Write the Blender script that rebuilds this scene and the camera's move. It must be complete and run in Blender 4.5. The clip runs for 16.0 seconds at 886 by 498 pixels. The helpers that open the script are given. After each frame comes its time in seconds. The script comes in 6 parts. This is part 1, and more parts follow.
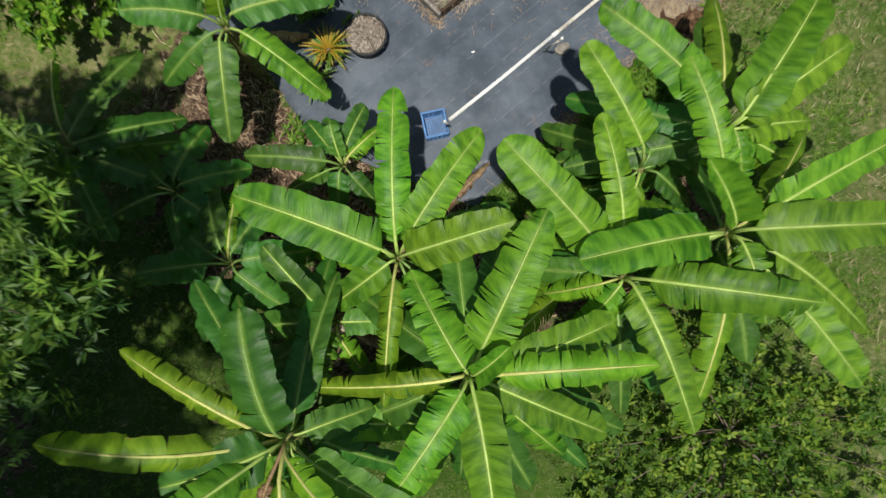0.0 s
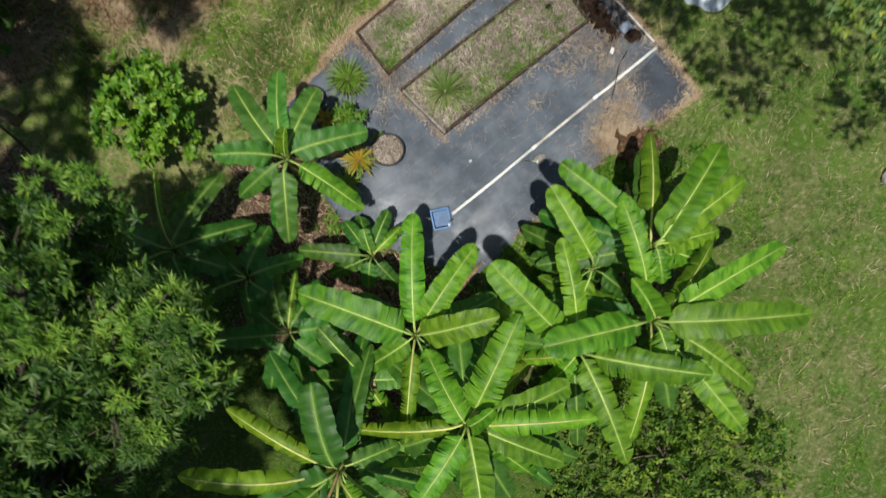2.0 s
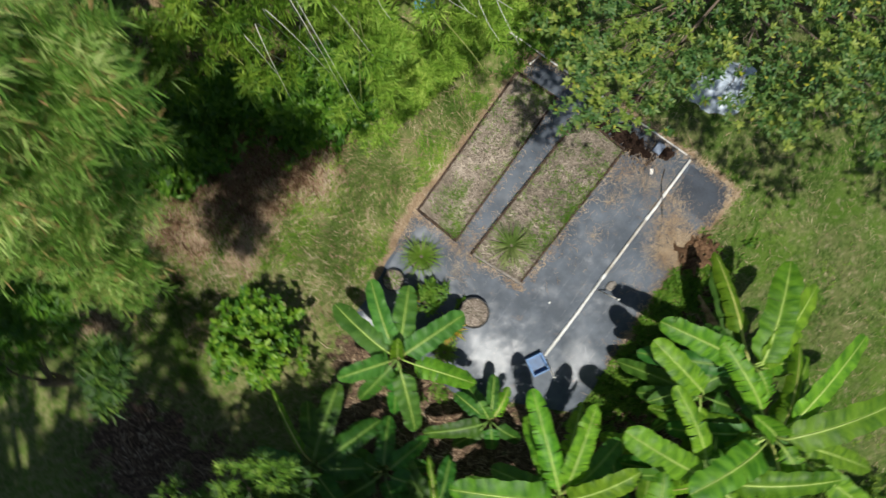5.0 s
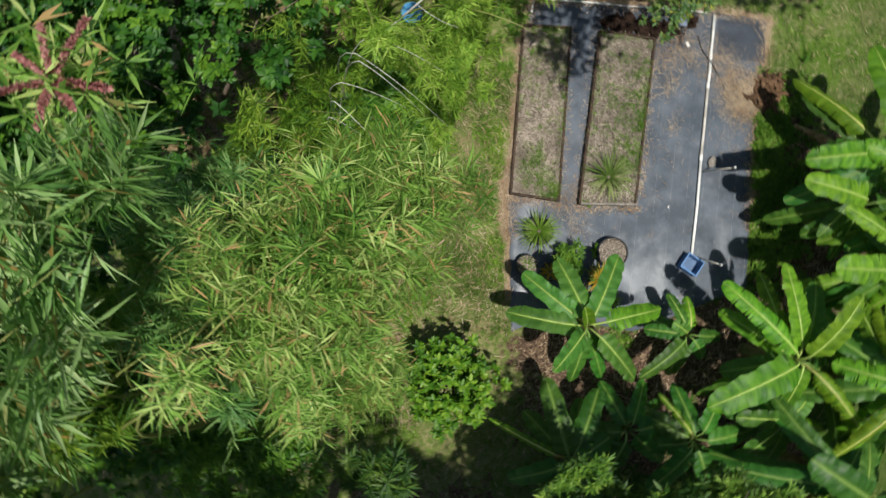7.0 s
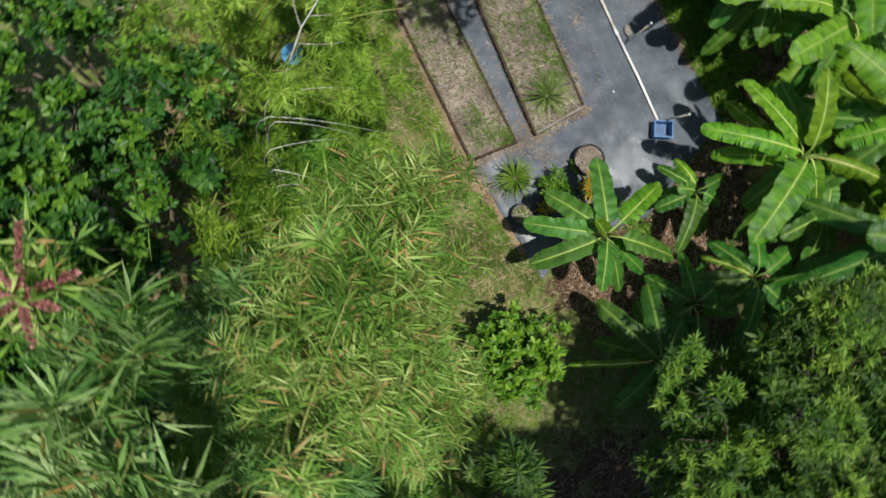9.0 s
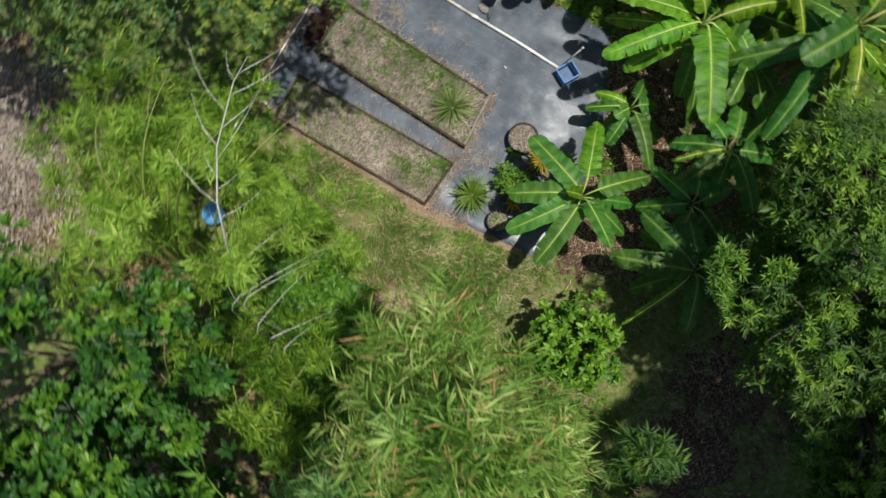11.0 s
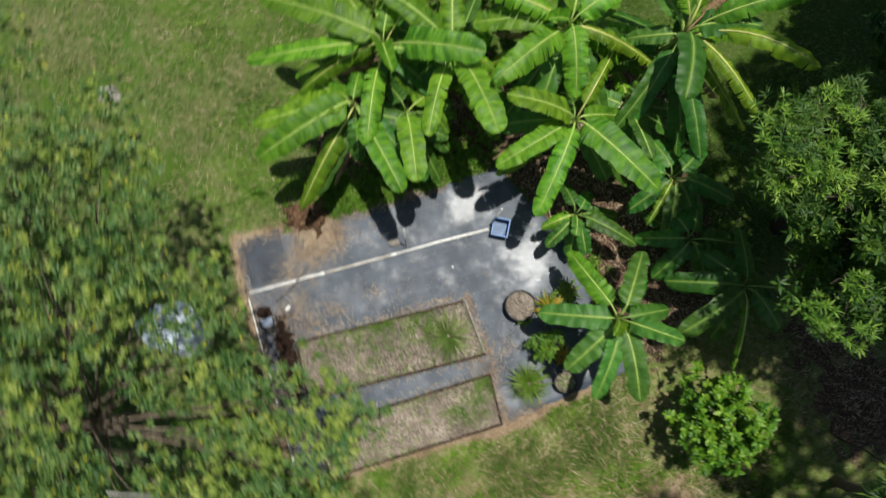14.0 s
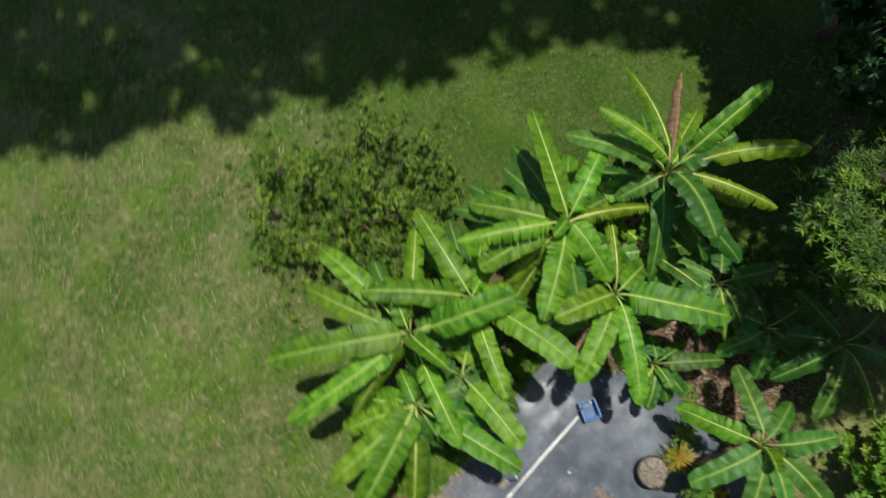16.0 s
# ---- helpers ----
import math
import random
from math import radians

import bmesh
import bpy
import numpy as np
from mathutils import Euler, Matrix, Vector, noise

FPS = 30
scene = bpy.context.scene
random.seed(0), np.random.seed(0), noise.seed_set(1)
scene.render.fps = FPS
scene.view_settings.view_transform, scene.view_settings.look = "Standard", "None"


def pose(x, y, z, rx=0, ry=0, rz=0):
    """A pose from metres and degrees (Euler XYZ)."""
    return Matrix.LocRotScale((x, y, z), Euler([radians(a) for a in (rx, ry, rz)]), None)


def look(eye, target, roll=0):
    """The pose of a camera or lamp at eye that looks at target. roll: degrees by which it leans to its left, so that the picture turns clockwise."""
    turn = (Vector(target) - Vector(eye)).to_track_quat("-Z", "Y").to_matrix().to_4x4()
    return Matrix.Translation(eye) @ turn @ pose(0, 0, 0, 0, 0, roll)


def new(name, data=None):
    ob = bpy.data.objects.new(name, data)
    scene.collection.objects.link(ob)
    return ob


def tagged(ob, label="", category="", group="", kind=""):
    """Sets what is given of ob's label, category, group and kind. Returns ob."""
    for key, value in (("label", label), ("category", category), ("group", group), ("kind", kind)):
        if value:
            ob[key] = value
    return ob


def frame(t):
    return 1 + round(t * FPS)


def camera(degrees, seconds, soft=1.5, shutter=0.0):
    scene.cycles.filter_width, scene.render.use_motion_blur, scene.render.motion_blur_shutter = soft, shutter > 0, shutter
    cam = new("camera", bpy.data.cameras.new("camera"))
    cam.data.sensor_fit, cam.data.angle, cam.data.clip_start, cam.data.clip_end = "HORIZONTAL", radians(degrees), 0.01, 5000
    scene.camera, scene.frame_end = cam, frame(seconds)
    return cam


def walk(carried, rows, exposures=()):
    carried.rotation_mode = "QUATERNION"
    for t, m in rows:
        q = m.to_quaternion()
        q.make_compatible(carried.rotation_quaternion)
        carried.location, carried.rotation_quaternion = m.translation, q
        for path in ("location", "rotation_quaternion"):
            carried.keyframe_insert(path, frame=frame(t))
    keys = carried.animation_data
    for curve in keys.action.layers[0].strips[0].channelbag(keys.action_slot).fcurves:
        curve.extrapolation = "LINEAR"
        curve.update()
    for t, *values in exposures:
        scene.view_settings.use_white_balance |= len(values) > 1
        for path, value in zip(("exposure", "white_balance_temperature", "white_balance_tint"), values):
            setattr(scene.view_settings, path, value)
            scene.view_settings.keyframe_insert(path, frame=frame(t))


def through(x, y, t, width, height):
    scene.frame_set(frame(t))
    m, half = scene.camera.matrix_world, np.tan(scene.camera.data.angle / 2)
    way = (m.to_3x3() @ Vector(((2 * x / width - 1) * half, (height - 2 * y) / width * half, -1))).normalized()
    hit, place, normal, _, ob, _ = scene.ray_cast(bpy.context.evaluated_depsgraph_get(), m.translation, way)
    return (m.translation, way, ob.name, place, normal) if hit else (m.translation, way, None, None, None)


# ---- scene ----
cam = camera(68.5, 16.0, soft=1.4, shutter=0.8)
# seconds, x, y, height, pitch and lean from straight down, heading
ROWS = [
    (0.0, 0.029, -0.479, 8.697, 3.52, 0.22, -0.25),
    (0.5, 0.015, -0.343, 9.353, 3.21, 0.24, -0.14),
    (1.0, -0.003, -0.086, 10.039, 2.89, 0.19, -0.14),
    (1.5, -0.002, 0.245, 10.713, 2.72, 0.28, -0.08),
    (2.0, -0.057, 0.652, 11.380, 2.72, 0.06, -0.11),
    (2.5, -0.081, 1.131, 11.954, 2.98, 0.05, -0.07),
    (3.0, -0.166, 1.831, 12.181, 2.40, -0.15, -0.32),
    (3.2, -0.208, 2.087, 12.211, 2.11, -0.21, -0.51),
    (5.3, -2.031, 3.663, 12.321, 4.06, -0.58, -17.79),
    (5.5, -2.342, 3.864, 12.327, 3.87, -0.66, -20.91),
    (6.0, -3.024, 4.285, 12.323, 3.54, -0.77, -28.56),
    (6.5, -3.534, 4.575, 12.331, 3.36, -0.62, -36.29),
    (7.0, -3.795, 4.714, 12.342, 3.29, -0.44, -44.11),
    (7.5, -3.869, 4.731, 12.329, 3.19, -0.08, -51.99),
    (8.0, -3.924, 4.710, 12.299, 3.17, 0.38, -59.96),
    (8.2, -3.941, 4.704, 12.292, 3.16, 0.52, -62.73),
    (10.3, -3.546, 5.181, 12.219, 2.61, -0.28, -96.93),
    (10.5, -3.452, 5.178, 12.186, 2.74, -0.18, -100.27),
    (11.0, -3.186, 5.082, 12.189, 3.29, 0.50, -108.44),
    (11.5, -2.841, 5.001, 12.173, 2.73, 0.83, -115.84),
    (12.0, -2.328, 4.946, 12.206, 1.35, 0.57, -123.90),
    (12.5, -1.772, 4.784, 12.222, 1.14, 0.38, -131.89),
    (13.0, -1.132, 4.538, 12.261, 3.24, 0.19, -140.00),
    (13.5, -0.490, 4.267, 12.291, 5.49, -0.08, -147.86),
    (14.0, 0.196, 3.762, 12.321, 6.36, -0.13, -155.93),
    (14.5, 0.878, 3.052, 12.314, 6.84, -0.13, -164.12),
    (15.0, 1.466, 2.199, 12.306, 7.38, -0.03, -172.30),
    (15.5, 2.009, 1.455, 12.298, 8.95, -0.19, -180.43),
    (16.0, 2.486, 0.913, 12.325, 11.85, -0.08, -187.67),
]
walk(cam, [(t, pose(x, y, z, pitch, lean, heading)) for t, x, y, z, pitch, lean, heading in ROWS])

# ---- sky, sun, exposure ----
world = bpy.data.worlds.new("sky")
scene.world = world
world.use_nodes = True
sky = world.node_tree.nodes.new("ShaderNodeTexSky")
sky.sky_type, sky.sun_disc = "NISHITA", False
sky.sun_elevation, sky.sun_rotation = radians(79), radians(193)
world.node_tree.links.new(sky.outputs[0], world.node_tree.nodes["Background"].inputs[0])
world.node_tree.nodes["Background"].inputs[1].default_value = 0.082
sun_lamp = bpy.data.lights.new("sun", "SUN")
sun_lamp.energy, sun_lamp.angle, sun_lamp.color = 4.55, radians(1.0), (1.0, 0.97, 0.89)
new("sun", sun_lamp).matrix_world = look((-1.3, -5.6, 30.0), (0, 0, 0))
scene.view_settings.exposure = 0.0


# ---- materials ----
class Nodes:
    """A short way to write a node tree."""

    def __init__(self, name):
        self.mat = bpy.data.materials.new(name)
        self.mat.use_nodes = True
        self.tree = self.mat.node_tree
        self.bsdf = self.tree.nodes["Principled BSDF"]
        self.out = self.tree.nodes["Material Output"]

    def add(self, kind, **inputs):
        node = self.tree.nodes.new(kind)
        for key, value in inputs.items():
            self.set(node, key.replace("_", " "), value)
        return node

    def set(self, node, key, value):
        sock = node.inputs[int(key)] if key.isdigit() else node.inputs[key]
        if isinstance(value, bpy.types.NodeSocket):
            self.tree.links.new(value, sock)
        else:
            sock.default_value = value

    def place(self):
        return self.add("ShaderNodeNewGeometry").outputs["Position"]

    def noise(self, scale, detail=4.0, rough=0.6, vector=None):
        return self.add("ShaderNodeTexNoise", Vector=vector or self.place(), Scale=scale, Detail=detail, Roughness=rough).outputs["Fac"]

    def ramp(self, fac, stops):
        node = self.add("ShaderNodeValToRGB", Fac=fac)
        while len(node.color_ramp.elements) < len(stops):
            node.color_ramp.elements.new(0.5)
        for el, (at, colour) in zip(node.color_ramp.elements, stops):
            el.position, el.color = at, (*colour, 1)
        return node.outputs["Color"]

    def math(self, op, a, b=0.0, clamp=False):
        node = self.tree.nodes.new("ShaderNodeMath")
        node.operation, node.use_clamp = op, clamp
        self.set(node, "0", a), self.set(node, "1", b)
        return node.outputs[0]

    def step(self, value, low, high, to_low=0.0, to_high=1.0):
        node = self.add("ShaderNodeMapRange", Value=value)
        node.clamp = True
        for n, v in enumerate((low, high, to_low, to_high)):
            node.inputs[n + 1].default_value = v
        return node.outputs[0]

    def mix(self, fac, a, b):
        node = self.tree.nodes.new("ShaderNodeMix")
        node.data_type = "RGBA"
        for sock, value in ((node.inputs[0], fac), (node.inputs[6], a), (node.inputs[7], b)):
            if isinstance(value, bpy.types.NodeSocket):
                self.tree.links.new(value, sock)
            else:
                sock.default_value = (*value, 1) if isinstance(value, tuple) else value
        return node.outputs[2]

    def shift(self, colour, hue=0.5, sat=1.0, val=1.0):
        return self.add("ShaderNodeHueSaturation", Color=colour, Hue=hue, Saturation=sat, Value=val).outputs[0]

    def bump(self, height, strength, distance=0.01):
        self.set(self.bsdf, "Normal", self.add("ShaderNodeBump", Height=height, Strength=strength, Distance=distance).outputs[0])

    def done(self, colour, rough=0.7, spec=0.4, through=0.0, through_tint=(0.2, 0.45, 0.04)):
        self.set(self.bsdf, "Base Color", colour)
        self.set(self.bsdf, "Roughness", rough)
        self.bsdf.inputs["Specular IOR Level"].default_value = spec
        if through:
            lit = self.add("ShaderNodeBsdfTranslucent")
            self.tree.links.new(self.mix(0.5, colour, through_tint), lit.inputs["Color"])
            both = self.add("ShaderNodeMixShader", Fac=through)
            self.tree.links.new(self.bsdf.outputs[0], both.inputs[1])
            self.tree.links.new(lit.outputs[0], both.inputs[2])
            self.tree.links.new(both.outputs[0], self.out.inputs["Surface"])
        return self.mat


def plain(name, stops, fine=40.0, coarse=3.0, rough=0.8, spec=0.3, bump=0.4, random_value=0.15, depth=0.006):
    """Grain at a fine scale, blotches at a coarse one, and a small difference from object to object."""
    n = Nodes(name)
    colour = n.ramp(n.noise(fine), stops)
    big = n.step(n.noise(coarse, 3.0), 0.3, 0.7, 0.78, 1.2)
    each = n.step(n.add("ShaderNodeObjectInfo").outputs["Random"], 0, 1, 1 - random_value, 1 + random_value)
    colour = n.shift(colour, val=n.math("MULTIPLY", big, each))
    n.bump(n.noise(fine * 1.5), bump, depth)
    return n.done(colour, rough, spec)


def foliage(name, dark, mid, light, rough=0.5, through=0.25, spec=0.35, tint=(0.2, 0.42, 0.03), blotch=0.4, aged=None, aged_from=0.93):
    """Leaves of a crown: every leaf its own shade, with blotches of older and younger growth."""
    n = Nodes(name)
    island = n.add("ShaderNodeNewGeometry").outputs["Random Per Island"]
    patch = n.step(n.noise(1.7, 3.0), 0.34, 0.66)
    fac = n.math("ADD", n.math("MULTIPLY", island, 1 - blotch), n.math("MULTIPLY", patch, blotch))
    colour = n.ramp(fac, [(0.1, dark), (0.5, mid), (0.9, light)])
    if aged:
        withered = n.math("FRACT", n.math("MULTIPLY", island, 37.0))
        colour = n.mix(n.step(withered, aged_from, aged_from + 0.04), colour, aged)
    n.bump(n.noise(90.0), 0.2, 0.004)
    return n.done(colour, rough, spec, through, tint)


def banana_leaf(name, dark, light, edge, edge_from, through=0.28):
    """A banana leaf: fine side veins across, paler along the rib, sometimes a browned margin. UV: metres along, -1 to 1 across."""
    n = Nodes(name)
    uv = n.add("ShaderNodeUVMap").outputs[0]
    parts = n.add("ShaderNodeSeparateXYZ", Vector=uv)
    along, across = parts.outputs[0], n.math("ABSOLUTE", n.math("SUBTRACT", parts.outputs[1], 1.0))
    skew = n.math("SUBTRACT", along, n.math("MULTIPLY", across, 0.06))
    wobble = n.noise(3.0, 2.0)
    veins = n.math("SINE", n.math("ADD", n.math("MULTIPLY", skew, 210.0), n.math("MULTIPLY", wobble, 9.0)))
    bands = n.add("ShaderNodeCombineXYZ", X=n.math("MULTIPLY", skew, 8.0), Y=n.math("MULTIPLY", parts.outputs[1], 0.5), Z=n.math("MULTIPLY", n.add("ShaderNodeObjectInfo").outputs["Random"], 40.0))
    pleat = n.noise(1.6, 3.0, vector=bands.outputs[0])
    each = n.add("ShaderNodeObjectInfo").outputs["Random"]
    colour = n.mix(n.step(pleat, 0.34, 0.62), dark, light)
    colour = n.shift(colour, hue=n.step(each, 0, 1, 0.480, 0.516), val=n.math("MULTIPLY", n.step(n.math("FRACT", n.math("MULTIPLY", each, 7.7)), 0, 1, 0.68, 1.22), n.step(n.noise(2.2), 0.3, 0.7, 0.85, 1.15)))
    colour = n.mix(n.step(across, 0.0, 0.20, 0.6, 0.0), colour, (0.25, 0.38, 0.06))
    worn = n.math("ADD", across, n.math("MULTIPLY", n.math("SUBTRACT", n.noise(7.0), 0.5), 0.9))
    colour = n.mix(n.step(worn, edge_from, edge_from + 0.25), colour, edge)
    n.bump(n.math("ADD", n.math("MULTIPLY", veins, 0.05), n.math("MULTIPLY", pleat, 5.0)), 0.38, 0.008)
    return n.done(colour, 0.5, 0.32, through, (0.3, 0.5, 0.03))


LEAF = banana_leaf("banana_leaf_green", (0.050, 0.162, 0.009), (0.168, 0.355, 0.022), (0.18, 0.29, 0.04), 1.05, 0.3)
LEAF_DEEP = banana_leaf("banana_leaf_glossy_green", (0.034, 0.124, 0.016), (0.086, 0.222, 0.033), (0.10, 0.21, 0.04), 1.1, 0.25)
LEAF_OLD = banana_leaf("banana_leaf_ageing", (0.085, 0.210, 0.010), (0.185, 0.345, 0.020), (0.30, 0.24, 0.05), 1.0, 0.3)
# Dark copy of the leaf: shade from leaves overhead put into its colour.
LEAF_DARK = banana_leaf("banana_leaf_shade_toned", (0.026, 0.100, 0.010), (0.056, 0.165, 0.020), (0.07, 0.15, 0.03), 1.1, 0.15)
LEAF_DEAD = banana_leaf("banana_leaf_dead", (0.20, 0.115, 0.055), (0.48, 0.34, 0.20), (0.16, 0.09, 0.05), 0.7, 0.1)
RIB = plain("banana_midrib", [(0.3, (0.28, 0.42, 0.08)), (0.7, (0.44, 0.56, 0.15))], 60, 5, 0.45, 0.4, 0.2)
# Matching dark rib, shade put into its colour too.
RIB_DARK = plain("banana_midrib_shade_toned", [(0.3, (0.13, 0.25, 0.05)), (0.7, (0.24, 0.36, 0.09))], 60, 5, 0.45, 0.4, 0.2)
RIB_OLD = plain("banana_midrib_yellow", [(0.3, (0.42, 0.43, 0.10)), (0.7, (0.58, 0.58, 0.20))], 60, 5, 0.5, 0.4, 0.2)
RIB_DEAD = plain("banana_midrib_dry", [(0.3, (0.15, 0.09, 0.045)), (0.7, (0.34, 0.24, 0.13))], 60, 5, 0.8, 0.2, 0.4)
STEM = plain("banana_stem", [(0.25, (0.10, 0.06, 0.03)), (0.5, (0.16, 0.17, 0.05)), (0.8, (0.30, 0.25, 0.12))], 14, 2, 0.7, 0.3, 0.5)
BARK = plain("bark", [(0.3, (0.09, 0.065, 0.045)), (0.7, (0.26, 0.21, 0.16))], 30, 3, 0.9, 0.2, 0.8)
BARK_DARK = plain("dark_bark", [(0.3, (0.035, 0.028, 0.020)), (0.7, (0.11, 0.09, 0.07))], 30, 3, 0.9, 0.2, 0.8)
BARK_PALE = plain("pale_bark", [(0.3, (0.42, 0.40, 0.36)), (0.7, (0.70, 0.68, 0.62))], 24, 3, 0.8, 0.2, 0.5)
CULM = plain("bamboo_culm", [(0.3, (0.14, 0.19, 0.04)), (0.7, (0.29, 0.29, 0.09))], 20, 2, 0.5, 0.4, 0.2)
TREE_WEST = foliage("feathery_leaves", (0.012, 0.046, 0.009), (0.047, 0.114, 0.017), (0.133, 0.222, 0.032), 0.5, 0.28)
# Lighter copy for the crown's tops: sunlit green put into the colour.
TREE_WEST_LIT = foliage("lit_leaf_tufts", (0.058, 0.158, 0.018), (0.158, 0.305, 0.036), (0.320, 0.460, 0.070), 0.5, 0.32)
TREE_DARK = foliage("broad_dark_leaves", (0.009, 0.044, 0.008), (0.031, 0.110, 0.013), (0.077, 0.200, 0.023), 0.5, 0.2, 0.3)
# Dark blue-green leaves for the southern crown, its shade put into the colour.
TREE_BLUE = foliage("shade_toned_blue_green_leaves", (0.008, 0.032, 0.010), (0.022, 0.070, 0.020), (0.055, 0.125, 0.040), 0.42, 0.18, 0.4)
# Lighter copy of the broad leaves; on crowns its colour stands for lit tops.
TREE_DARK_LIGHTER = foliage("broad_lighter_leaves", (0.026, 0.098, 0.009), (0.078, 0.195, 0.016), (0.180, 0.340, 0.034), 0.45, 0.28, 0.4)
BAMBOO = foliage("bamboo_leaves", (0.060, 0.165, 0.026), (0.250, 0.445, 0.075), (0.650, 0.730, 0.260), 0.45, 0.36, blotch=0.5, aged=(0.56, 0.35, 0.15), aged_from=0.89)
# Deeper green copy of the bamboo leaves, toned down to carry their shade.
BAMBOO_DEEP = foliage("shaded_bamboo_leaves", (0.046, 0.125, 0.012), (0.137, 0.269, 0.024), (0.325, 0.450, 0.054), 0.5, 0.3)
BAMBOO_MID = foliage("mid_green_bamboo_leaves", (0.030, 0.110, 0.021), (0.095, 0.228, 0.050), (0.270, 0.415, 0.135), 0.5, 0.3, blotch=0.5, aged=(0.42, 0.30, 0.12))
BAMBOO_BROAD = foliage("broad_bamboo_leaves", (0.065, 0.175, 0.036), (0.205, 0.370, 0.095), (0.460, 0.590, 0.270), 0.42, 0.3, aged=(0.42, 0.25, 0.08))
BAMBOO_LIGHT = foliage("young_bamboo_leaves", (0.120, 0.250, 0.024), (0.265, 0.450, 0.050), (0.480, 0.620, 0.115), 0.55, 0.38)
TREE_EAST = foliage("yellow_green_leaves", (0.030, 0.088, 0.020), (0.090, 0.182, 0.044), (0.230, 0.300, 0.072), 0.5, 0.24, aged=(0.36, 0.36, 0.04))
TREE_EAST_YOUNG = foliage("yellow_leaf_tips", (0.110, 0.190, 0.030), (0.225, 0.310, 0.055), (0.390, 0.430, 0.085), 0.5, 0.32)
BUSH = foliage("glossy_bush_leaves", (0.030, 0.105, 0.009), (0.105, 0.245, 0.016), (0.250, 0.400, 0.036), 0.45, 0.26, 0.35)
SHRUB = foliage("shrub_leaves", (0.022, 0.066, 0.007), (0.082, 0.170, 0.014), (0.225, 0.300, 0.034), 0.55, 0.25, 0.28)
WEED = foliage("weeds", (0.048, 0.128, 0.013), (0.108, 0.225, 0.020), (0.205, 0.320, 0.040), 0.6, 0.25)
STRAP = foliage("strap_leaves", (0.054, 0.130, 0.014), (0.117, 0.215, 0.024), (0.234, 0.320, 0.057), 0.45, 0.25)
YUCCA = foliage("spiky_leaves", (0.040, 0.095, 0.016), (0.120, 0.190, 0.040), (0.380, 0.400, 0.170), 0.5, 0.2)
CROTON = foliage("yellow_orange_leaves", (0.14, 0.16, 0.02), (0.38, 0.28, 0.03), (0.55, 0.24, 0.04), 0.45, 0.25, 0.4, (0.5, 0.3, 0.03))
PINK = foliage("pink_flower_spikes", (0.32, 0.12, 0.12), (0.48, 0.21, 0.19), (0.60, 0.33, 0.29), 0.6, 0.2, 0.3, (0.5, 0.1, 0.1))
GRASS = foliage("grass_blades", (0.056, 0.118, 0.017), (0.125, 0.205, 0.035), (0.300, 0.310, 0.125), 0.6, 0.3)
GRASS_FRESH = foliage("fresh_grass_blades", (0.070, 0.175, 0.014), (0.160, 0.310, 0.027), (0.310, 0.430, 0.066), 0.6, 0.3)
STRAW = foliage("dry_straw", (0.18, 0.115, 0.072), (0.40, 0.285, 0.180), (0.64, 0.52, 0.37), 0.85, 0.1, 0.2, (0.4, 0.25, 0.1))
CHIPS = foliage("wood_chips", (0.10, 0.080, 0.066), (0.27, 0.220, 0.180), (0.50, 0.43, 0.37), 0.9, 0.0, 0.2)
BED_CHIPS = foliage("dry_stalks", (0.11, 0.088, 0.068), (0.32, 0.262, 0.205), (0.66, 0.57, 0.47), 0.9, 0.0, 0.2)
DEAD_FERN = foliage("dead_fern_fronds", (0.060, 0.032, 0.018), (0.175, 0.100, 0.056), (0.380, 0.265, 0.160), 0.85, 0.1, 0.2, (0.4, 0.25, 0.1))
WITHERED = plain("withered_leaf", [(0.25, (0.030, 0.017, 0.010)), (0.55, (0.115, 0.065, 0.036)), (0.85, (0.30, 0.19, 0.11))], 18, 4, 0.9, 0.15, 0.6, 0.35)
# Dark brown boards; their shadow sides and black recess are put into this colour.
TIMBER_DARK = plain("dark_shadow_side_boards", [(0.25, (0.016, 0.012, 0.010)), (0.5, (0.055, 0.036, 0.026)), (0.8, (0.15, 0.09, 0.055))], 22, 4, 0.85, 0.2, 0.6)
TIMBER = plain("weathered_boards", [(0.25, (0.10, 0.085, 0.07)), (0.5, (0.26, 0.23, 0.20)), (0.8, (0.42, 0.39, 0.35))], 26, 4, 0.85, 0.2, 0.5)
SOIL = plain("bed_soil", [(0.3, (0.048, 0.038, 0.028)), (0.5, (0.165, 0.138, 0.108)), (0.7, (0.38, 0.33, 0.27))], 30, 2.5, 0.95, 0.15, 1.0, 0.05, 0.02)
COMPOST = plain("dark_compost", [(0.2, (0.012, 0.008, 0.006)), (0.6, (0.045, 0.026, 0.018)), (0.9, (0.12, 0.07, 0.045))], 30, 4, 0.95, 0.15, 1.0, 0.05, 0.03)
PVC = plain("white_pipe", [(0.3, (0.66, 0.65, 0.61)), (0.7, (0.80, 0.79, 0.76))], 30, 6, 0.45, 0.4, 0.1, 0.05)
PVC_DIRTY = plain("stained_white_pipe", [(0.25, (0.30, 0.22, 0.15)), (0.5, (0.60, 0.56, 0.50)), (0.8, (0.74, 0.72, 0.68))], 9, 3, 0.6, 0.3, 0.2, 0.08)
BLACK_POT = plain("black_plastic", [(0.3, (0.010, 0.010, 0.011)), (0.7, (0.030, 0.030, 0.032))], 40, 4, 0.5, 0.4, 0.2)
CRATE_BLUE = plain("blue_plastic", [(0.3, (0.05, 0.15, 0.36)), (0.7, (0.10, 0.24, 0.50))], 25, 5, 0.45, 0.4, 0.15, 0.08)
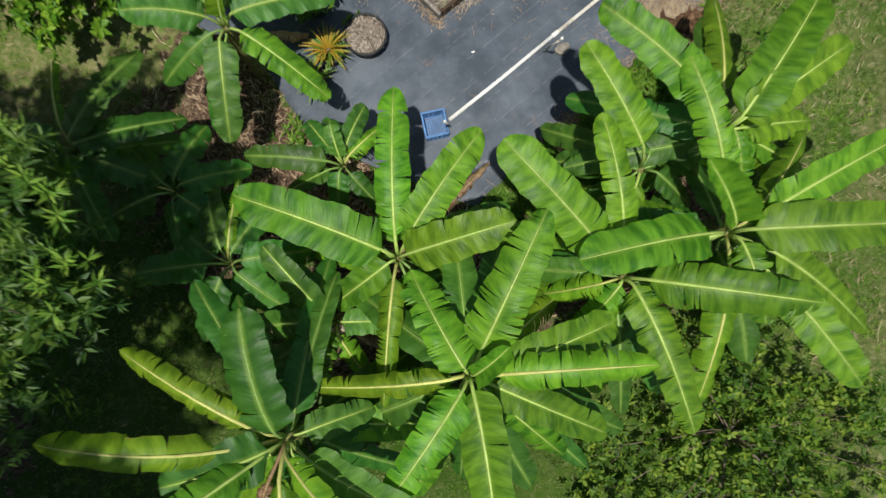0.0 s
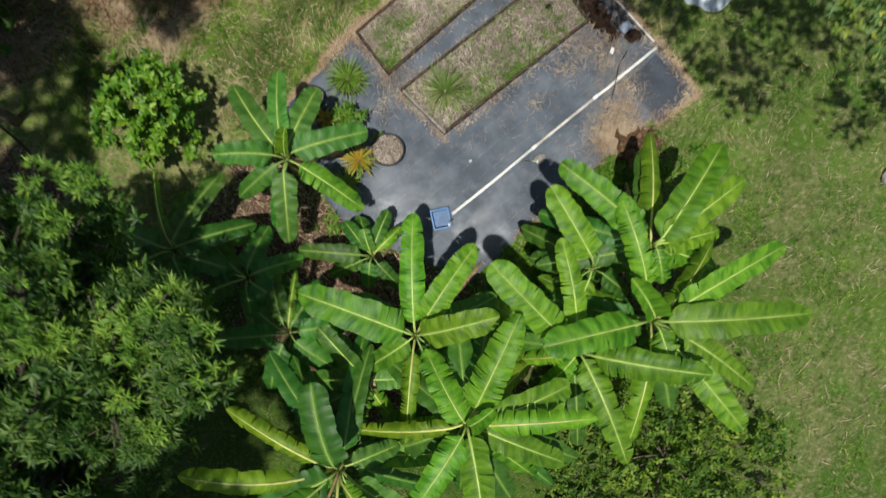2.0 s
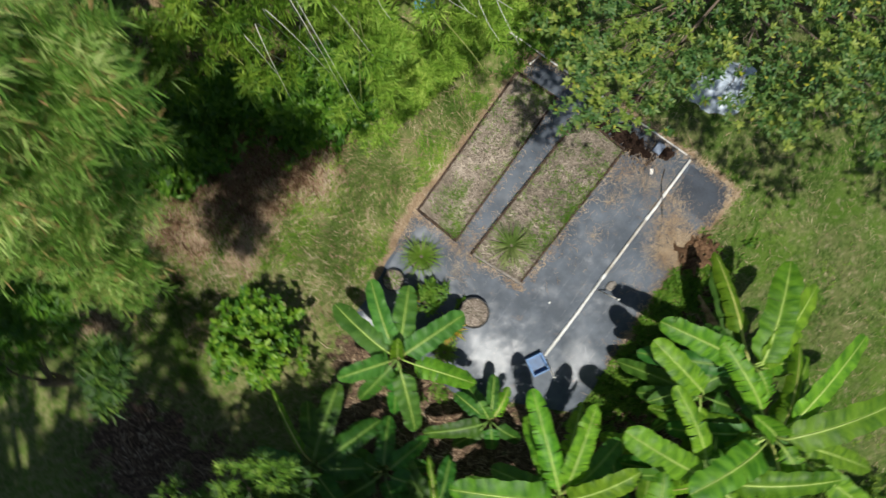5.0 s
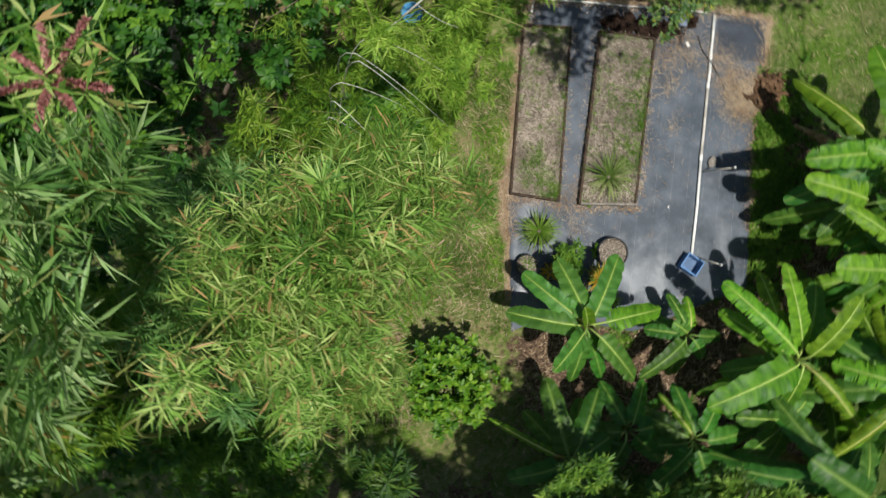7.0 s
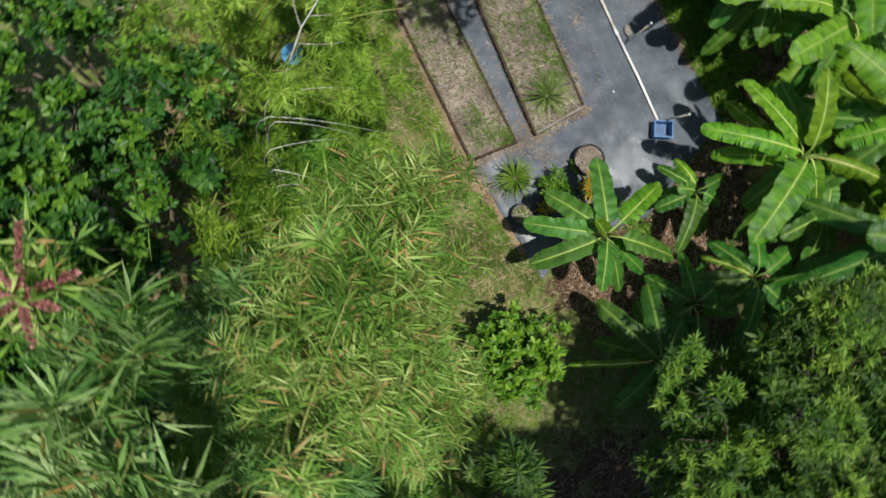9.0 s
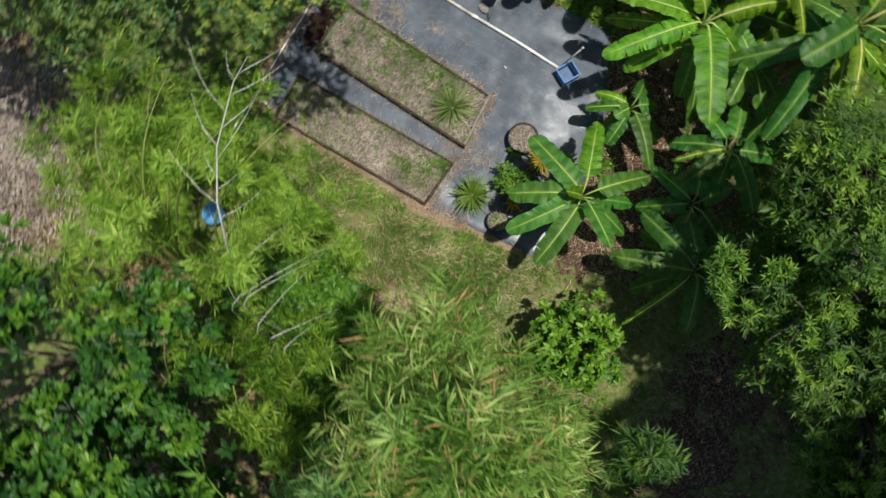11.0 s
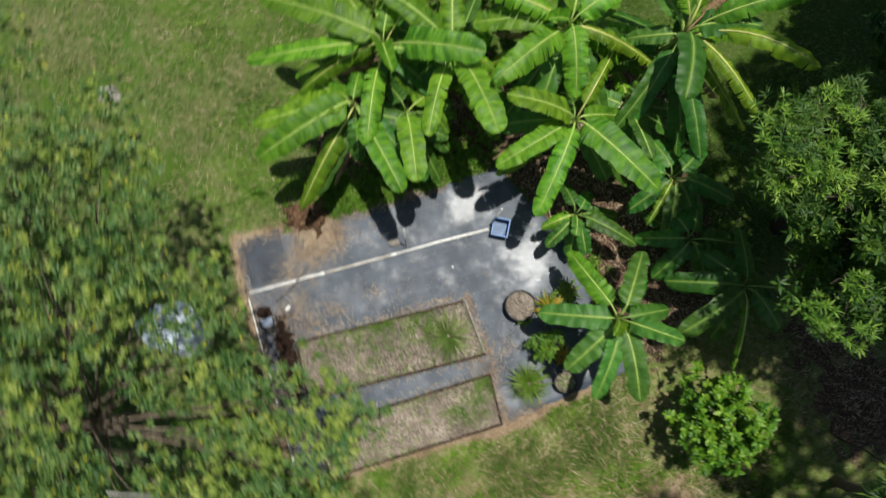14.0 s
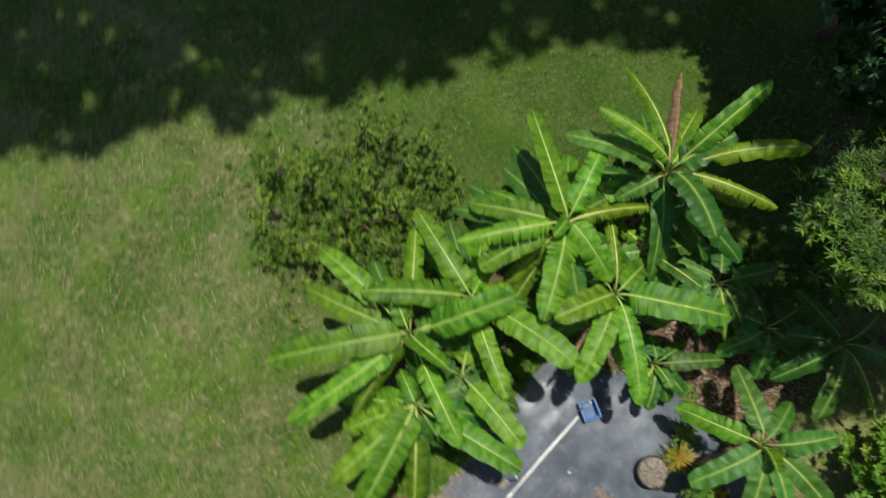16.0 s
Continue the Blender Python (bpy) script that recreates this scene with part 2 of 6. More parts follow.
BUCKET_BLUE = plain("sky_blue_plastic", [(0.3, (0.06, 0.24, 0.46)), (0.7, (0.12, 0.36, 0.60))], 20, 4, 0.4, 0.45, 0.1)
SHEET = plain("pale_plastic_sheet", [(0.3, (0.34, 0.41, 0.49)), (0.7, (0.54, 0.60, 0.68))], 10, 3, 0.35, 0.5, 0.5, 0.02, 0.03)
STONE = plain("pale_stone", [(0.3, (0.24, 0.21, 0.19)), (0.7, (0.46, 0.41, 0.39))], 18, 4, 0.9, 0.2, 0.7)
GREY_BOX = plain("grey_blue_plastic", [(0.3, (0.16, 0.20, 0.28)), (0.7, (0.26, 0.31, 0.40))], 25, 4, 0.5, 0.4, 0.2)
PALE_BLOOM = plain("dry_flower", [(0.3, (0.42, 0.32, 0.25)), (0.7, (0.68, 0.56, 0.47))], 30, 5, 0.85, 0.2, 0.5)


def weed_mat_material():
    """Woven black ground cover: marker lines one way, dusty and damp patches, a slight sheen."""
    n = Nodes("woven_weed_mat")
    place = n.place()
    turned = n.add("ShaderNodeMapping", Vector=place)
    turned.inputs["Rotation"].default_value = (0, 0, radians(-39.5))
    parts = n.add("ShaderNodeSeparateXYZ", Vector=turned.outputs[0])
    line = n.math("ABSOLUTE", n.math("SUBTRACT", n.math("FRACT", n.math("MULTIPLY", parts.outputs[1], 3.3)), 0.5))
    dots = n.step(n.noise(11.0, 2.0), 0.42, 0.6)
    line = n.math("MULTIPLY", n.step(line, 0.484, 0.495), dots)
    dust = n.step(n.noise(1.5, 5.0, 0.65), 0.42, 0.72)
    streak = n.noise(1.0, 4.0, 0.6, n.add("ShaderNodeVectorMath", **{"0": turned.outputs[0], "1": (0.5, 6.0, 1.0)}).outputs[0])
    colour = n.mix(dust, (0.044, 0.058, 0.078), (0.104, 0.125, 0.158))
    colour = n.mix(n.math("MULTIPLY", n.step(streak, 0.48, 0.72), 0.5), colour, (0.138, 0.160, 0.192))
    litter = n.math("MULTIPLY", n.step(n.noise(2.6, 6.0, 0.7), 0.60, 0.68), n.step(n.noise(26.0, 3.0), 0.40, 0.62))
    colour = n.mix(n.math("MULTIPLY", litter, 0.7), colour, (0.22, 0.15, 0.10))
    colour = n.mix(n.math("MULTIPLY", line, 0.6), colour, (0.26, 0.26, 0.27))
    specks = n.step(n.noise(55.0, 2.0), 0.70, 0.76)
    colour = n.mix(n.math("MULTIPLY", specks, 0.6), colour, (0.42, 0.40, 0.37))
    # wet film where water stands: by the round pot, by the crate, in the corner
    wet = 0.0
    for x, y, r in ((-0.85, 2.15, 0.75), (0.65, 1.5, 0.6), (-2.7, 3.5, 0.7), (-1.5, 4.5, 0.35)):
        gap = n.add("ShaderNodeVectorMath", **{"0": place, "1": (x, y, 0.0)})
        gap.operation = "DISTANCE"
        wet = n.math("MAXIMUM", n.step(gap.outputs["Value"], r, r * 0.35), wet)
    damp = n.step(n.math("ADD", n.noise(1.9, 5.0, 0.6), n.math("MULTIPLY", wet, 0.22)), 0.50, 0.72)
    n.bump(n.math("ADD", n.noise(150.0, 1.0), n.math("MULTIPLY", n.noise(3.0, 3.0), 4.0)), 0.2, 0.008)
    mat = n.done(colour, n.step(damp, 0, 1, 0.55, 0.30), 0.5)
    n.set(n.bsdf, "Specular IOR Level", n.step(damp, 0, 1, 0.34, 0.50))
    return mat


WEED_MAT = weed_mat_material()
MAT_NEW = plain("new_weed_mat", [(0.3, (0.020, 0.026, 0.036)), (0.7, (0.046, 0.056, 0.074))], 60, 2.5, 0.6, 0.35, 0.3)


def ground_material():
    """Lawn with yellowed and mossy patches; the zones attribute lays mulch (R), dry straw (G) and bare litter (B) over it."""
    n = Nodes("lawn_and_soil")
    zones = n.add("ShaderNodeVertexColor")
    zones.layer_name = "zones"
    parts = n.add("ShaderNodeSeparateColor", Color=zones.outputs[0])
    fine, mid, big = n.noise(17.0, 7.0, 0.78), n.noise(5.0, 5.0, 0.65), n.noise(0.6, 4.0)
    lawn = n.ramp(fine, [(0.34, (0.022, 0.048, 0.007)), (0.5, (0.074, 0.132, 0.021)), (0.66, (0.225, 0.250, 0.092))])
    lawn = n.mix(n.math("MULTIPLY", n.step(n.noise(1.3, 5.0, 0.65), 0.47, 0.60), n.step(fine, 0.38, 0.62, 0.8, 0.35)), lawn, (0.058, 0.160, 0.009))
    lawn = n.mix(n.math("MULTIPLY", n.step(n.noise(0.9, 5.0, 0.65), 0.42, 0.62), 0.5), lawn, (0.215, 0.190, 0.092))
    lawn = n.mix(n.math("MULTIPLY", n.step(n.noise(0.7, 4.0, 0.6, n.add("ShaderNodeVectorMath", **{"0": n.place(), "1": (7.3, 2.1, 0.0)}).outputs[0]), 0.50, 0.62), 0.7), lawn, (0.098, 0.182, 0.020))
    lawn = n.mix(n.math("MULTIPLY", n.step(n.noise(8.0, 6.0, 0.75), 0.53, 0.64), 0.7), lawn, (0.300, 0.275, 0.150))
    lawn = n.mix(n.math("MULTIPLY", n.step(mid, 0.46, 0.36), 0.65), lawn, (0.040, 0.088, 0.010))
    place = n.add("ShaderNodeSeparateXYZ", Vector=n.place())
    # lusher towards the bananas, paler out on the open lawn
    lush = n.math("MULTIPLY", n.step(n.math("ADD", place.outputs[0], n.math("MULTIPLY", big, 5.0)), 8.6, 4.6), n.step(place.outputs[1], 2.0, -0.5))
    lawn = n.mix(n.math("MULTIPLY", lush, n.step(fine, 0.35, 0.65, 0.85, 0.4)), lawn, (0.042, 0.098, 0.008))
    # a worn, dry strip beside the mat
    across = n.math("ADD", place.outputs[0], n.math("MULTIPLY", place.outputs[1], -0.9))
    strip = n.math("MULTIPLY", n.step(across, -5.9, -7.0), n.step(across, -9.6, -8.0))
    strip = n.math("MULTIPLY", strip, n.step(n.noise(2.2, 6.0, 0.7), 0.40, 0.60))
    lawn = n.mix(n.math("MULTIPLY", strip, n.step(fine, 0.38, 0.62, 0.1, 0.6)), lawn, (0.32, 0.255, 0.140))
    lawn = n.shift(lawn, val=n.step(n.noise(0.45, 3.0), 0.35, 0.65, 0.74, 0.98))
    airy = n.math("MULTIPLY", n.step(across, -5.0, -6.2), n.step(n.noise(1.1, 4.0), 0.35, 0.6, 0.25, 0.75))
    lawn = n.mix(n.math("MULTIPLY", airy, 0.75), lawn, n.mix(n.step(n.noise(9.0, 5.0, 0.7), 0.42, 0.60), (0.110, 0.188, 0.024), (0.335, 0.298, 0.145)))
    mulch = n.ramp(n.noise(22.0, 7.0, 0.8), [(0.36, (0.016, 0.010, 0.007)), (0.5, (0.095, 0.060, 0.040)), (0.66, (0.27, 0.19, 0.13))])
    straw = n.ramp(n.noise(38.0, 5.0, 0.7), [(0.25, (0.13, 0.088, 0.052)), (0.5, (0.30, 0.215, 0.135)), (0.8, (0.52, 0.41, 0.29))])
    litter = n.ramp(n.noise(16.0, 7.0, 0.8), [(0.38, (0.040, 0.026, 0.014)), (0.48, (0.120, 0.085, 0.040)), (0.60, (0.40, 0.29, 0.17))])
    ragged = n.math("MULTIPLY", n.math("SUBTRACT", n.noise(2.6, 8.0, 0.72), 0.5), 2.0)
    colour = lawn
    for channel, over in ((1, straw), (2, litter), (0, mulch)):
        colour = n.mix(n.step(n.math("ADD", parts.outputs[channel], ragged), 0.42, 0.60), colour, over)
    n.bump(n.math("ADD", fine, n.noise(14.0, 4.0)), 0.9, 0.03)
    return n.done(colour, 0.95, 0.15)


GROUND = ground_material()


# ---- building helpers ----
def mesh_from(name, verts, faces, material, uv=None, smooth=False):
    me = bpy.data.meshes.new(name)
    me.from_pydata([tuple(v) for v in verts], [], faces)
    if uv is not None:
        layer = me.uv_layers.new(name="UVMap")
        for loop in me.loops:
            layer.data[loop.index].uv = uv[loop.vertex_index]
    me.materials.append(material)
    if smooth:
        me.polygons.foreach_set("use_smooth", [True] * len(me.polygons))
    return me


def triangles(name, verts, tris, material):
    """A large mesh of triangles, fast."""
    me = bpy.data.meshes.new(name)
    verts, tris = np.asarray(verts, np.float32), np.asarray(tris, np.int32)
    me.vertices.add(len(verts))
    me.vertices.foreach_set("co", verts.ravel())
    me.loops.add(tris.size)
    me.loops.foreach_set("vertex_index", tris.ravel())
    me.polygons.add(len(tris))
    me.polygons.foreach_set("loop_start", np.arange(0, tris.size, 3, dtype=np.int32))
    me.update(calc_edges=True)
    me.materials.append(material)
    return me


def thing(name, m, label, category, group="", kind=""):
    """An empty at a thing's base, to parent its parts."""
    ob = new(name)
    ob.empty_display_size = 0.1
    ob.matrix_world = m
    return tagged(ob, label, category, group, kind)


def part(name, me, parent, label="", kind=""):
    ob = new(name, me)
    ob.parent = parent
    return tagged(ob, label, kind=kind)


def join(meshes):
    """Lists of (verts, faces) as one."""
    verts, faces = [], []
    for v, f in meshes:
        faces += [tuple(i + len(verts) for i in face) for face in f]
        verts += [tuple(p) for p in v]
    return verts, faces


def tube(points, radii, sides=8, cap=True):
    """A round bar along points."""
    points = [Vector(p) for p in points]
    verts, faces = [], []
    ref = Vector((0.13, 0.21, 0.97))
    for i, p in enumerate(points):
        ahead = (points[min(i + 1, len(points) - 1)] - points[max(i - 1, 0)]).normalized()
        side = ahead.cross(ref)
        side = (side if side.length > 0.05 else ahead.cross(Vector((1, 0, 0)))).normalized()
        up = side.cross(ahead)
        for k in range(sides):
            a = 2 * math.pi * k / sides
            verts.append(p + float(radii[i]) * (side * math.cos(a) + up * math.sin(a)))
    for i in range(len(points) - 1):
        for k in range(sides):
            a, b = i * sides + k, i * sides + (k + 1) % sides
            faces.append((a, b, b + sides, a + sides))
    if cap:
        faces.append(tuple(range(sides - 1, -1, -1)))
        faces.append(tuple(range(len(verts) - sides, len(verts))))
    return verts, faces


def lathe(profile, sides=28):
    """A turned body from (radius, height) pairs."""
    verts = [(r * math.cos(2 * math.pi * k / sides), r * math.sin(2 * math.pi * k / sides), z) for r, z in profile for k in range(sides)]
    faces = [(i * sides + k, i * sides + (k + 1) % sides, (i + 1) * sides + (k + 1) % sides, (i + 1) * sides + k)
             for i in range(len(profile) - 1) for k in range(sides)]
    return verts, faces


def box(x0, y0, z0, x1, y1, z1, bevel=0.006):
    """A box with bevelled edges."""
    bm = bmesh.new()
    bmesh.ops.create_cube(bm, size=1.0)
    for v in bm.verts:
        v.co = Vector((x0 + (v.co.x + 0.5) * (x1 - x0), y0 + (v.co.y + 0.5) * (y1 - y0), z0 + (v.co.z + 0.5) * (z1 - z0)))
    if bevel:
        bmesh.ops.bevel(bm, geom=bm.edges[:], offset=bevel, segments=1, affect="EDGES")
    bm.verts.index_update()
    out = [v.co.copy() for v in bm.verts], [tuple(v.index for v in f.verts) for f in bm.faces]
    bm.free()
    return out


def unit(v):
    return v / np.maximum(np.linalg.norm(v, axis=-1, keepdims=True), 1e-9)


def blades(base, way, normal, length, width, fold=0.25, bend=0.0, broad=False):
    """Folded pointed leaves as arrays: base, tip, two sides and the rib's middle; five corners and four triangles each."""
    way, normal = unit(way), unit(normal)
    side = unit(np.cross(way, normal))
    normal = unit(np.cross(side, way))
    length, width = np.broadcast_to(length, (len(base),))[:, None], np.broadcast_to(width, (len(base),))[:, None]
    if broad:
        # a rounded blade: two pairs of sides, seven corners and six triangles
        near, far = base + way * length * 0.32, base + way * length * 0.72 - normal * length * bend * 0.5
        lift = normal * width * fold
        tip = base + way * length - normal * length * bend
        corners = np.stack([base, near + side * width * 0.46 + lift, far + side * width * 0.44 + lift, tip, far - side * width * 0.44 + lift, near - side * width * 0.46 + lift, (near + far) / 2], 1).reshape(-1, 3)
        first = np.arange(len(base))[:, None] * 7
        return corners, np.concatenate([first + np.array(t) for t in ((0, 1, 6), (1, 2, 6), (2, 3, 6), (3, 4, 6), (4, 5, 6), (5, 0, 6))], 0)
    mid = base + way * length * 0.45
    down = normal * width * fold
    tip = base + way * length - normal * length * bend
    corners = np.stack([base, mid + side * width / 2, mid - down, mid - side * width / 2, tip], 1).reshape(-1, 3)
    first = np.arange(len(base))[:, None] * 5
    tris = np.concatenate([first + np.array(t) for t in ((0, 1, 2), (0, 2, 3), (2, 1, 4), (2, 4, 3))], 0)
    return corners, tris


def merged(sets):
    verts, tris, n = [], [], 0
    for v, t in sets:
        verts.append(v), tris.append(t + n)
        n += len(v)
    return np.concatenate(verts), np.concatenate(tris)


def sprays(rng, at, axis, count, length, width, opening, stem=0.0, droop=0.3, jitter=0.25, broad=False):
    """Rosettes of leaves round an axis at each place."""
    n = len(at)
    axis = unit(axis)
    ref = unit(rng.normal(size=(n, 3)))
    e1 = unit(np.cross(axis, ref))
    e2 = np.cross(axis, e1)
    turn = (np.arange(count)[None, :] + rng.uniform(0, 1, (n, 1))) * 2.39996 + rng.normal(0, jitter, (n, count))
    open_by = np.radians(opening) * rng.uniform(0.65, 1.15, (n, count))
    radial = e1[:, None] * np.cos(turn)[..., None] + e2[:, None] * np.sin(turn)[..., None]
    way = axis[:, None] * np.cos(open_by)[..., None] + radial * np.sin(open_by)[..., None]
    way = way + np.array([0, 0, -1.0]) * droop * rng.uniform(0, 1, (n, count))[..., None]
    base = at[:, None] - axis[:, None] * (stem * np.linspace(0, 1, count))[None, :, None]
    normal = axis[:, None] * 1.0 + rng.normal(0, 0.35, (n, count, 3))
    size = rng.uniform(0.7, 1.2, (n, count))
    return blades(base.reshape(-1, 3), way.reshape(-1, 3), normal.reshape(-1, 3), (length * size).ravel(), (width * size).ravel(), 0.22, 0.06, broad)


def lobed(rng, lobes, count, inner=0.25, rough=0.18, below=-0.35):
    """Places on and a little inside the skin of rounded lobes (x, y, z, radius, height), with the outward way."""
    lobes = np.array(lobes, float)
    share = rng.choice(len(lobes), count, p=lobes[:, 3] ** 2 / (lobes[:, 3] ** 2).sum())
    way = unit(rng.normal(size=(count, 3)))
    way[:, 2] = np.where(way[:, 2] < below, -way[:, 2], way[:, 2])
    way = unit(way)
    lo = lobes[share]
    depth = 1 - inner * rng.uniform(0, 1, count) ** 2
    lump = 1 + rough * np.sin(way[:, 0] * 7 + share) * np.sin(way[:, 1] * 6 + share * 2) + rng.normal(0, rough * 0.4, count)
    r = (depth * lump)[:, None]
    at = lo[:, :3] + way * r * np.stack([lo[:, 3], lo[:, 3], lo[:, 4]], 1)
    keep = np.ones(count, bool)
    for x, y, z, a, h in lobes:
        d = (at - (x, y, z)) / (a, a, h)
        keep &= (d ** 2).sum(1) > 0.42
    return at[keep], way[keep]


# ---- ground ----
MAT_OUTLINE = [(-3.42, 3.14), (-2.55, 4.03), (-1.66, 5.02), (1.28, 7.42), (1.86, 7.02), (3.86, 4.72), (4.42, 3.95), (3.52, 3.33), (0.98, 1.12), (0.42, 0.62), (-1.72, 1.52), (-2.10, 2.05), (-2.62, 2.85)]


def inside(x, y, outline):
    hit = np.zeros(np.shape(x), bool)
    for (x0, y0), (x1, y1) in zip(outline, outline[1:] + outline[:1]):
        cross = (y0 > y) != (y1 > y)
        hit ^= cross & (x < (x1 - x0) * (y - y0) / (y1 - y0 + 1e-12) + x0)
    return hit


def edge_distance(x, y, outline, closed=True):
    best = np.full(np.shape(x), 1e9)
    ends = outline[1:] + (outline[:1] if closed else [])
    for (x0, y0), (x1, y1) in zip(outline, ends):
        dx, dy = x1 - x0, y1 - y0
        s = np.clip(((x - x0) * dx + (y - y0) * dy) / (dx * dx + dy * dy), 0, 1)
        best = np.minimum(best, np.hypot(x - x0 - s * dx, y - y0 - s * dy))
    return best


def blot(x, y, spots):
    """How far inside any of the round spots (x, y, radius) a place lies: 1 in the middle, 0.5 at the rim."""
    best = np.zeros(np.shape(x))
    for cx, cy, r in spots:
        best = np.maximum(best, np.clip(1 - 0.5 * np.hypot(x - cx, y - cy) / r, 0, 1))
    return best


MULCH = [(-0.5, -0.1, 1.3), (-1.2, 0.8, 1.1), (-2.2, 1.4, 1.2), (-2.9, 2.3, 0.9), (-1.4, -1.0, 1.0), (0.3, -0.9, 0.9), (1.7, -0.1, 1.0), (2.6, 0.4, 1.0), (-3.6, 1.4, 0.9), (-2.6, 0.2, 0.9), (2.9, 1.6, 0.9), (-1.4, -1.9, 0.5), (-6.6, 1.0, 0.8), (-7.6, 1.9, 1.0), (-6.9, -0.7, 1.2), (-7.2, -2.4, 1.4)]
LITTER = [(-3.2, 6.3, 0.36), (-4.0, 6.2, 0.42), (-3.9, 6.9, 0.45), (-5.0, 6.9, 0.5), (-4.6, 5.5, 0.3), (-4.7, 6.3, 0.5), (-5.4, 6.05, 0.45), (-5.85, 5.35, 0.36), (-3.4, 5.95, 0.3), (-3.1, 6.85, 0.35), (-5.0, 4.9, 0.3), (-7.4, 5.2, 0.75), (-7.8, 4.6, 0.5), (-6.3, 5.6, 0.5), (-3.0, 7.1, 0.4), (-6.0, 7.6, 0.8), (2.0, 12.3, 1.4), (3.3, 12.8, 1.7), (0.7, 12.2, 0.8), (-1.5, 10.5, 1.2), (-4.5, 9.5, 2.0)]


def ground_zones(x, y):
    wob = 0.12 * np.sin(x * 3.1 + np.sin(y * 2.3)) + 0.10 * np.sin(y * 4.3 + x)
    mulch = np.clip(blot(x, y, MULCH) + wob * 0.4, 0, 1)
    mulch = np.where(inside(x, y, MAT_OUTLINE), 0.0, mulch)
    rim = edge_distance(x, y, MAT_OUTLINE)
    dry = np.clip(1 - rim / np.where(x - 0.9 * y < -4.5, 0.34, 0.17) + wob * 0.4, 0, 1) * np.where((x + y > 2.6) | (y > 3.6), 1.0, 0.2)
    dry = np.maximum(dry, blot(x, y, [(3.05, 3.2, 0.38), (3.3, 3.0, 0.42)]))
    litter = np.clip(blot(x, y, LITTER) + wob * 0.5, 0, 1)
    return mulch, dry, litter


def ground():
    near = np.arange(-13, 13.01, 0.11)
    far = np.array([14, 16, 20, 28, 45, 80, 150, 300, 600.0])
    xs, ys = np.concatenate([-far[::-1], near, far]), np.concatenate([-far[::-1], near + 2, far + 3])
    x, y = np.meshgrid(xs, ys)
    z = 0.018 * np.sin(x * 1.7 + 0.5 * np.sin(y)) * np.sin(y * 1.3) + 0.012 * np.sin(x * 5.1) * np.sin(y * 4.7)
    z = np.where(edge_distance(x, y, MAT_OUTLINE) < 0.5, z * 0.2, z) - 0.02 - 0.03 * inside(x, y, MAT_OUTLINE)
    w, h = len(xs), len(ys)
    i = np.arange(w * h).reshape(h, w)
    a, b, c, d = i[:-1, :-1].ravel(), i[:-1, 1:].ravel(), i[1:, 1:].ravel(), i[1:, :-1].ravel()
    me = triangles("ground", np.stack([x.ravel(), y.ravel(), z.ravel()], 1), np.concatenate([np.stack([a, b, c], 1), np.stack([a, c, d], 1)]), GROUND)
    me.polygons.foreach_set("use_smooth", [True] * len(me.polygons))
    zones = me.color_attributes.new("zones", "FLOAT_COLOR", "POINT")
    r, g, bl = ground_zones(x.ravel(), y.ravel())
    zones.data.foreach_set("color", np.stack([r, g, bl, np.ones_like(r)], 1).astype(np.float32).ravel())
    tagged(new("ground", me), "uneven green lawn with brown mulch and dry patches", "ground", kind="structure")


ground()


def weed_mat():
    """The woven sheet: slightly rumpled, with a turned-down rim."""
    step = 0.07
    xs, ys = np.arange(-3.6, 4.7, step), np.arange(0.4, 7.7, step)
    rng = np.random.default_rng(3)
    cell = {}
    verts, faces = [], []

    def corner(i, j):
        if (i, j) not in cell:
            x, y = xs[i], ys[j]
            u, v = x * 0.77 + y * 0.64, -x * 0.64 + y * 0.77
            z = 0.006 * math.sin(u * 2.1 + math.sin(v * 3)) + 0.006 * math.sin(v * 11 + 1.2 * math.sin(u * 1.3)) * math.sin(u * 0.9 + v) + rng.uniform(0, 0.002)
            cell[i, j] = len(verts)
            verts.append((x, y, 0.008 + z))
        return cell[i, j]

    for i in range(len(xs) - 1):
        for j in range(len(ys) - 1):
            mx, my = xs[i] + step / 2, ys[j] + step / 2
            wob = 0.03 * math.sin(mx * 9 + my * 7)
            if inside(np.array(mx + wob), np.array(my + wob), MAT_OUTLINE):
                faces.append((corner(i, j), corner(i + 1, j), corner(i + 1, j + 1), corner(i, j + 1)))
    # pull the stepped rim onto the outline
    count = {}
    for f in faces:
        for a, b in zip(f, f[1:] + f[:1]):
            count[frozenset((a, b))] = count.get(frozenset((a, b)), 0) + 1
    rim = {v for e, n in count.items() if n == 1 for v in e}
    ends = MAT_OUTLINE[1:] + MAT_OUTLINE[:1]
    for k in rim:
        p, best = Vector(verts[k][:2]), None
        for q0, q1 in zip(MAT_OUTLINE, ends):
            a, d = Vector(q0), Vector(q1) - Vector(q0)
            q = a + d * min(1, max(0, (p - a).dot(d) / d.length_squared))
            if best is None or (q - p).length < (best - p).length:
                best = q
        wave = 0.02 * math.sin(best.x * 8) * math.sin(best.y * 9)
        verts[k] = (best.x + wave, best.y - wave, -0.012)
    ob = new("weed_mat", mesh_from("weed_mat", verts, faces, WEED_MAT, smooth=True))
    tagged(ob, "black woven weed mat pegged over the garden ground", "weed mat", kind="structure")


weed_mat()


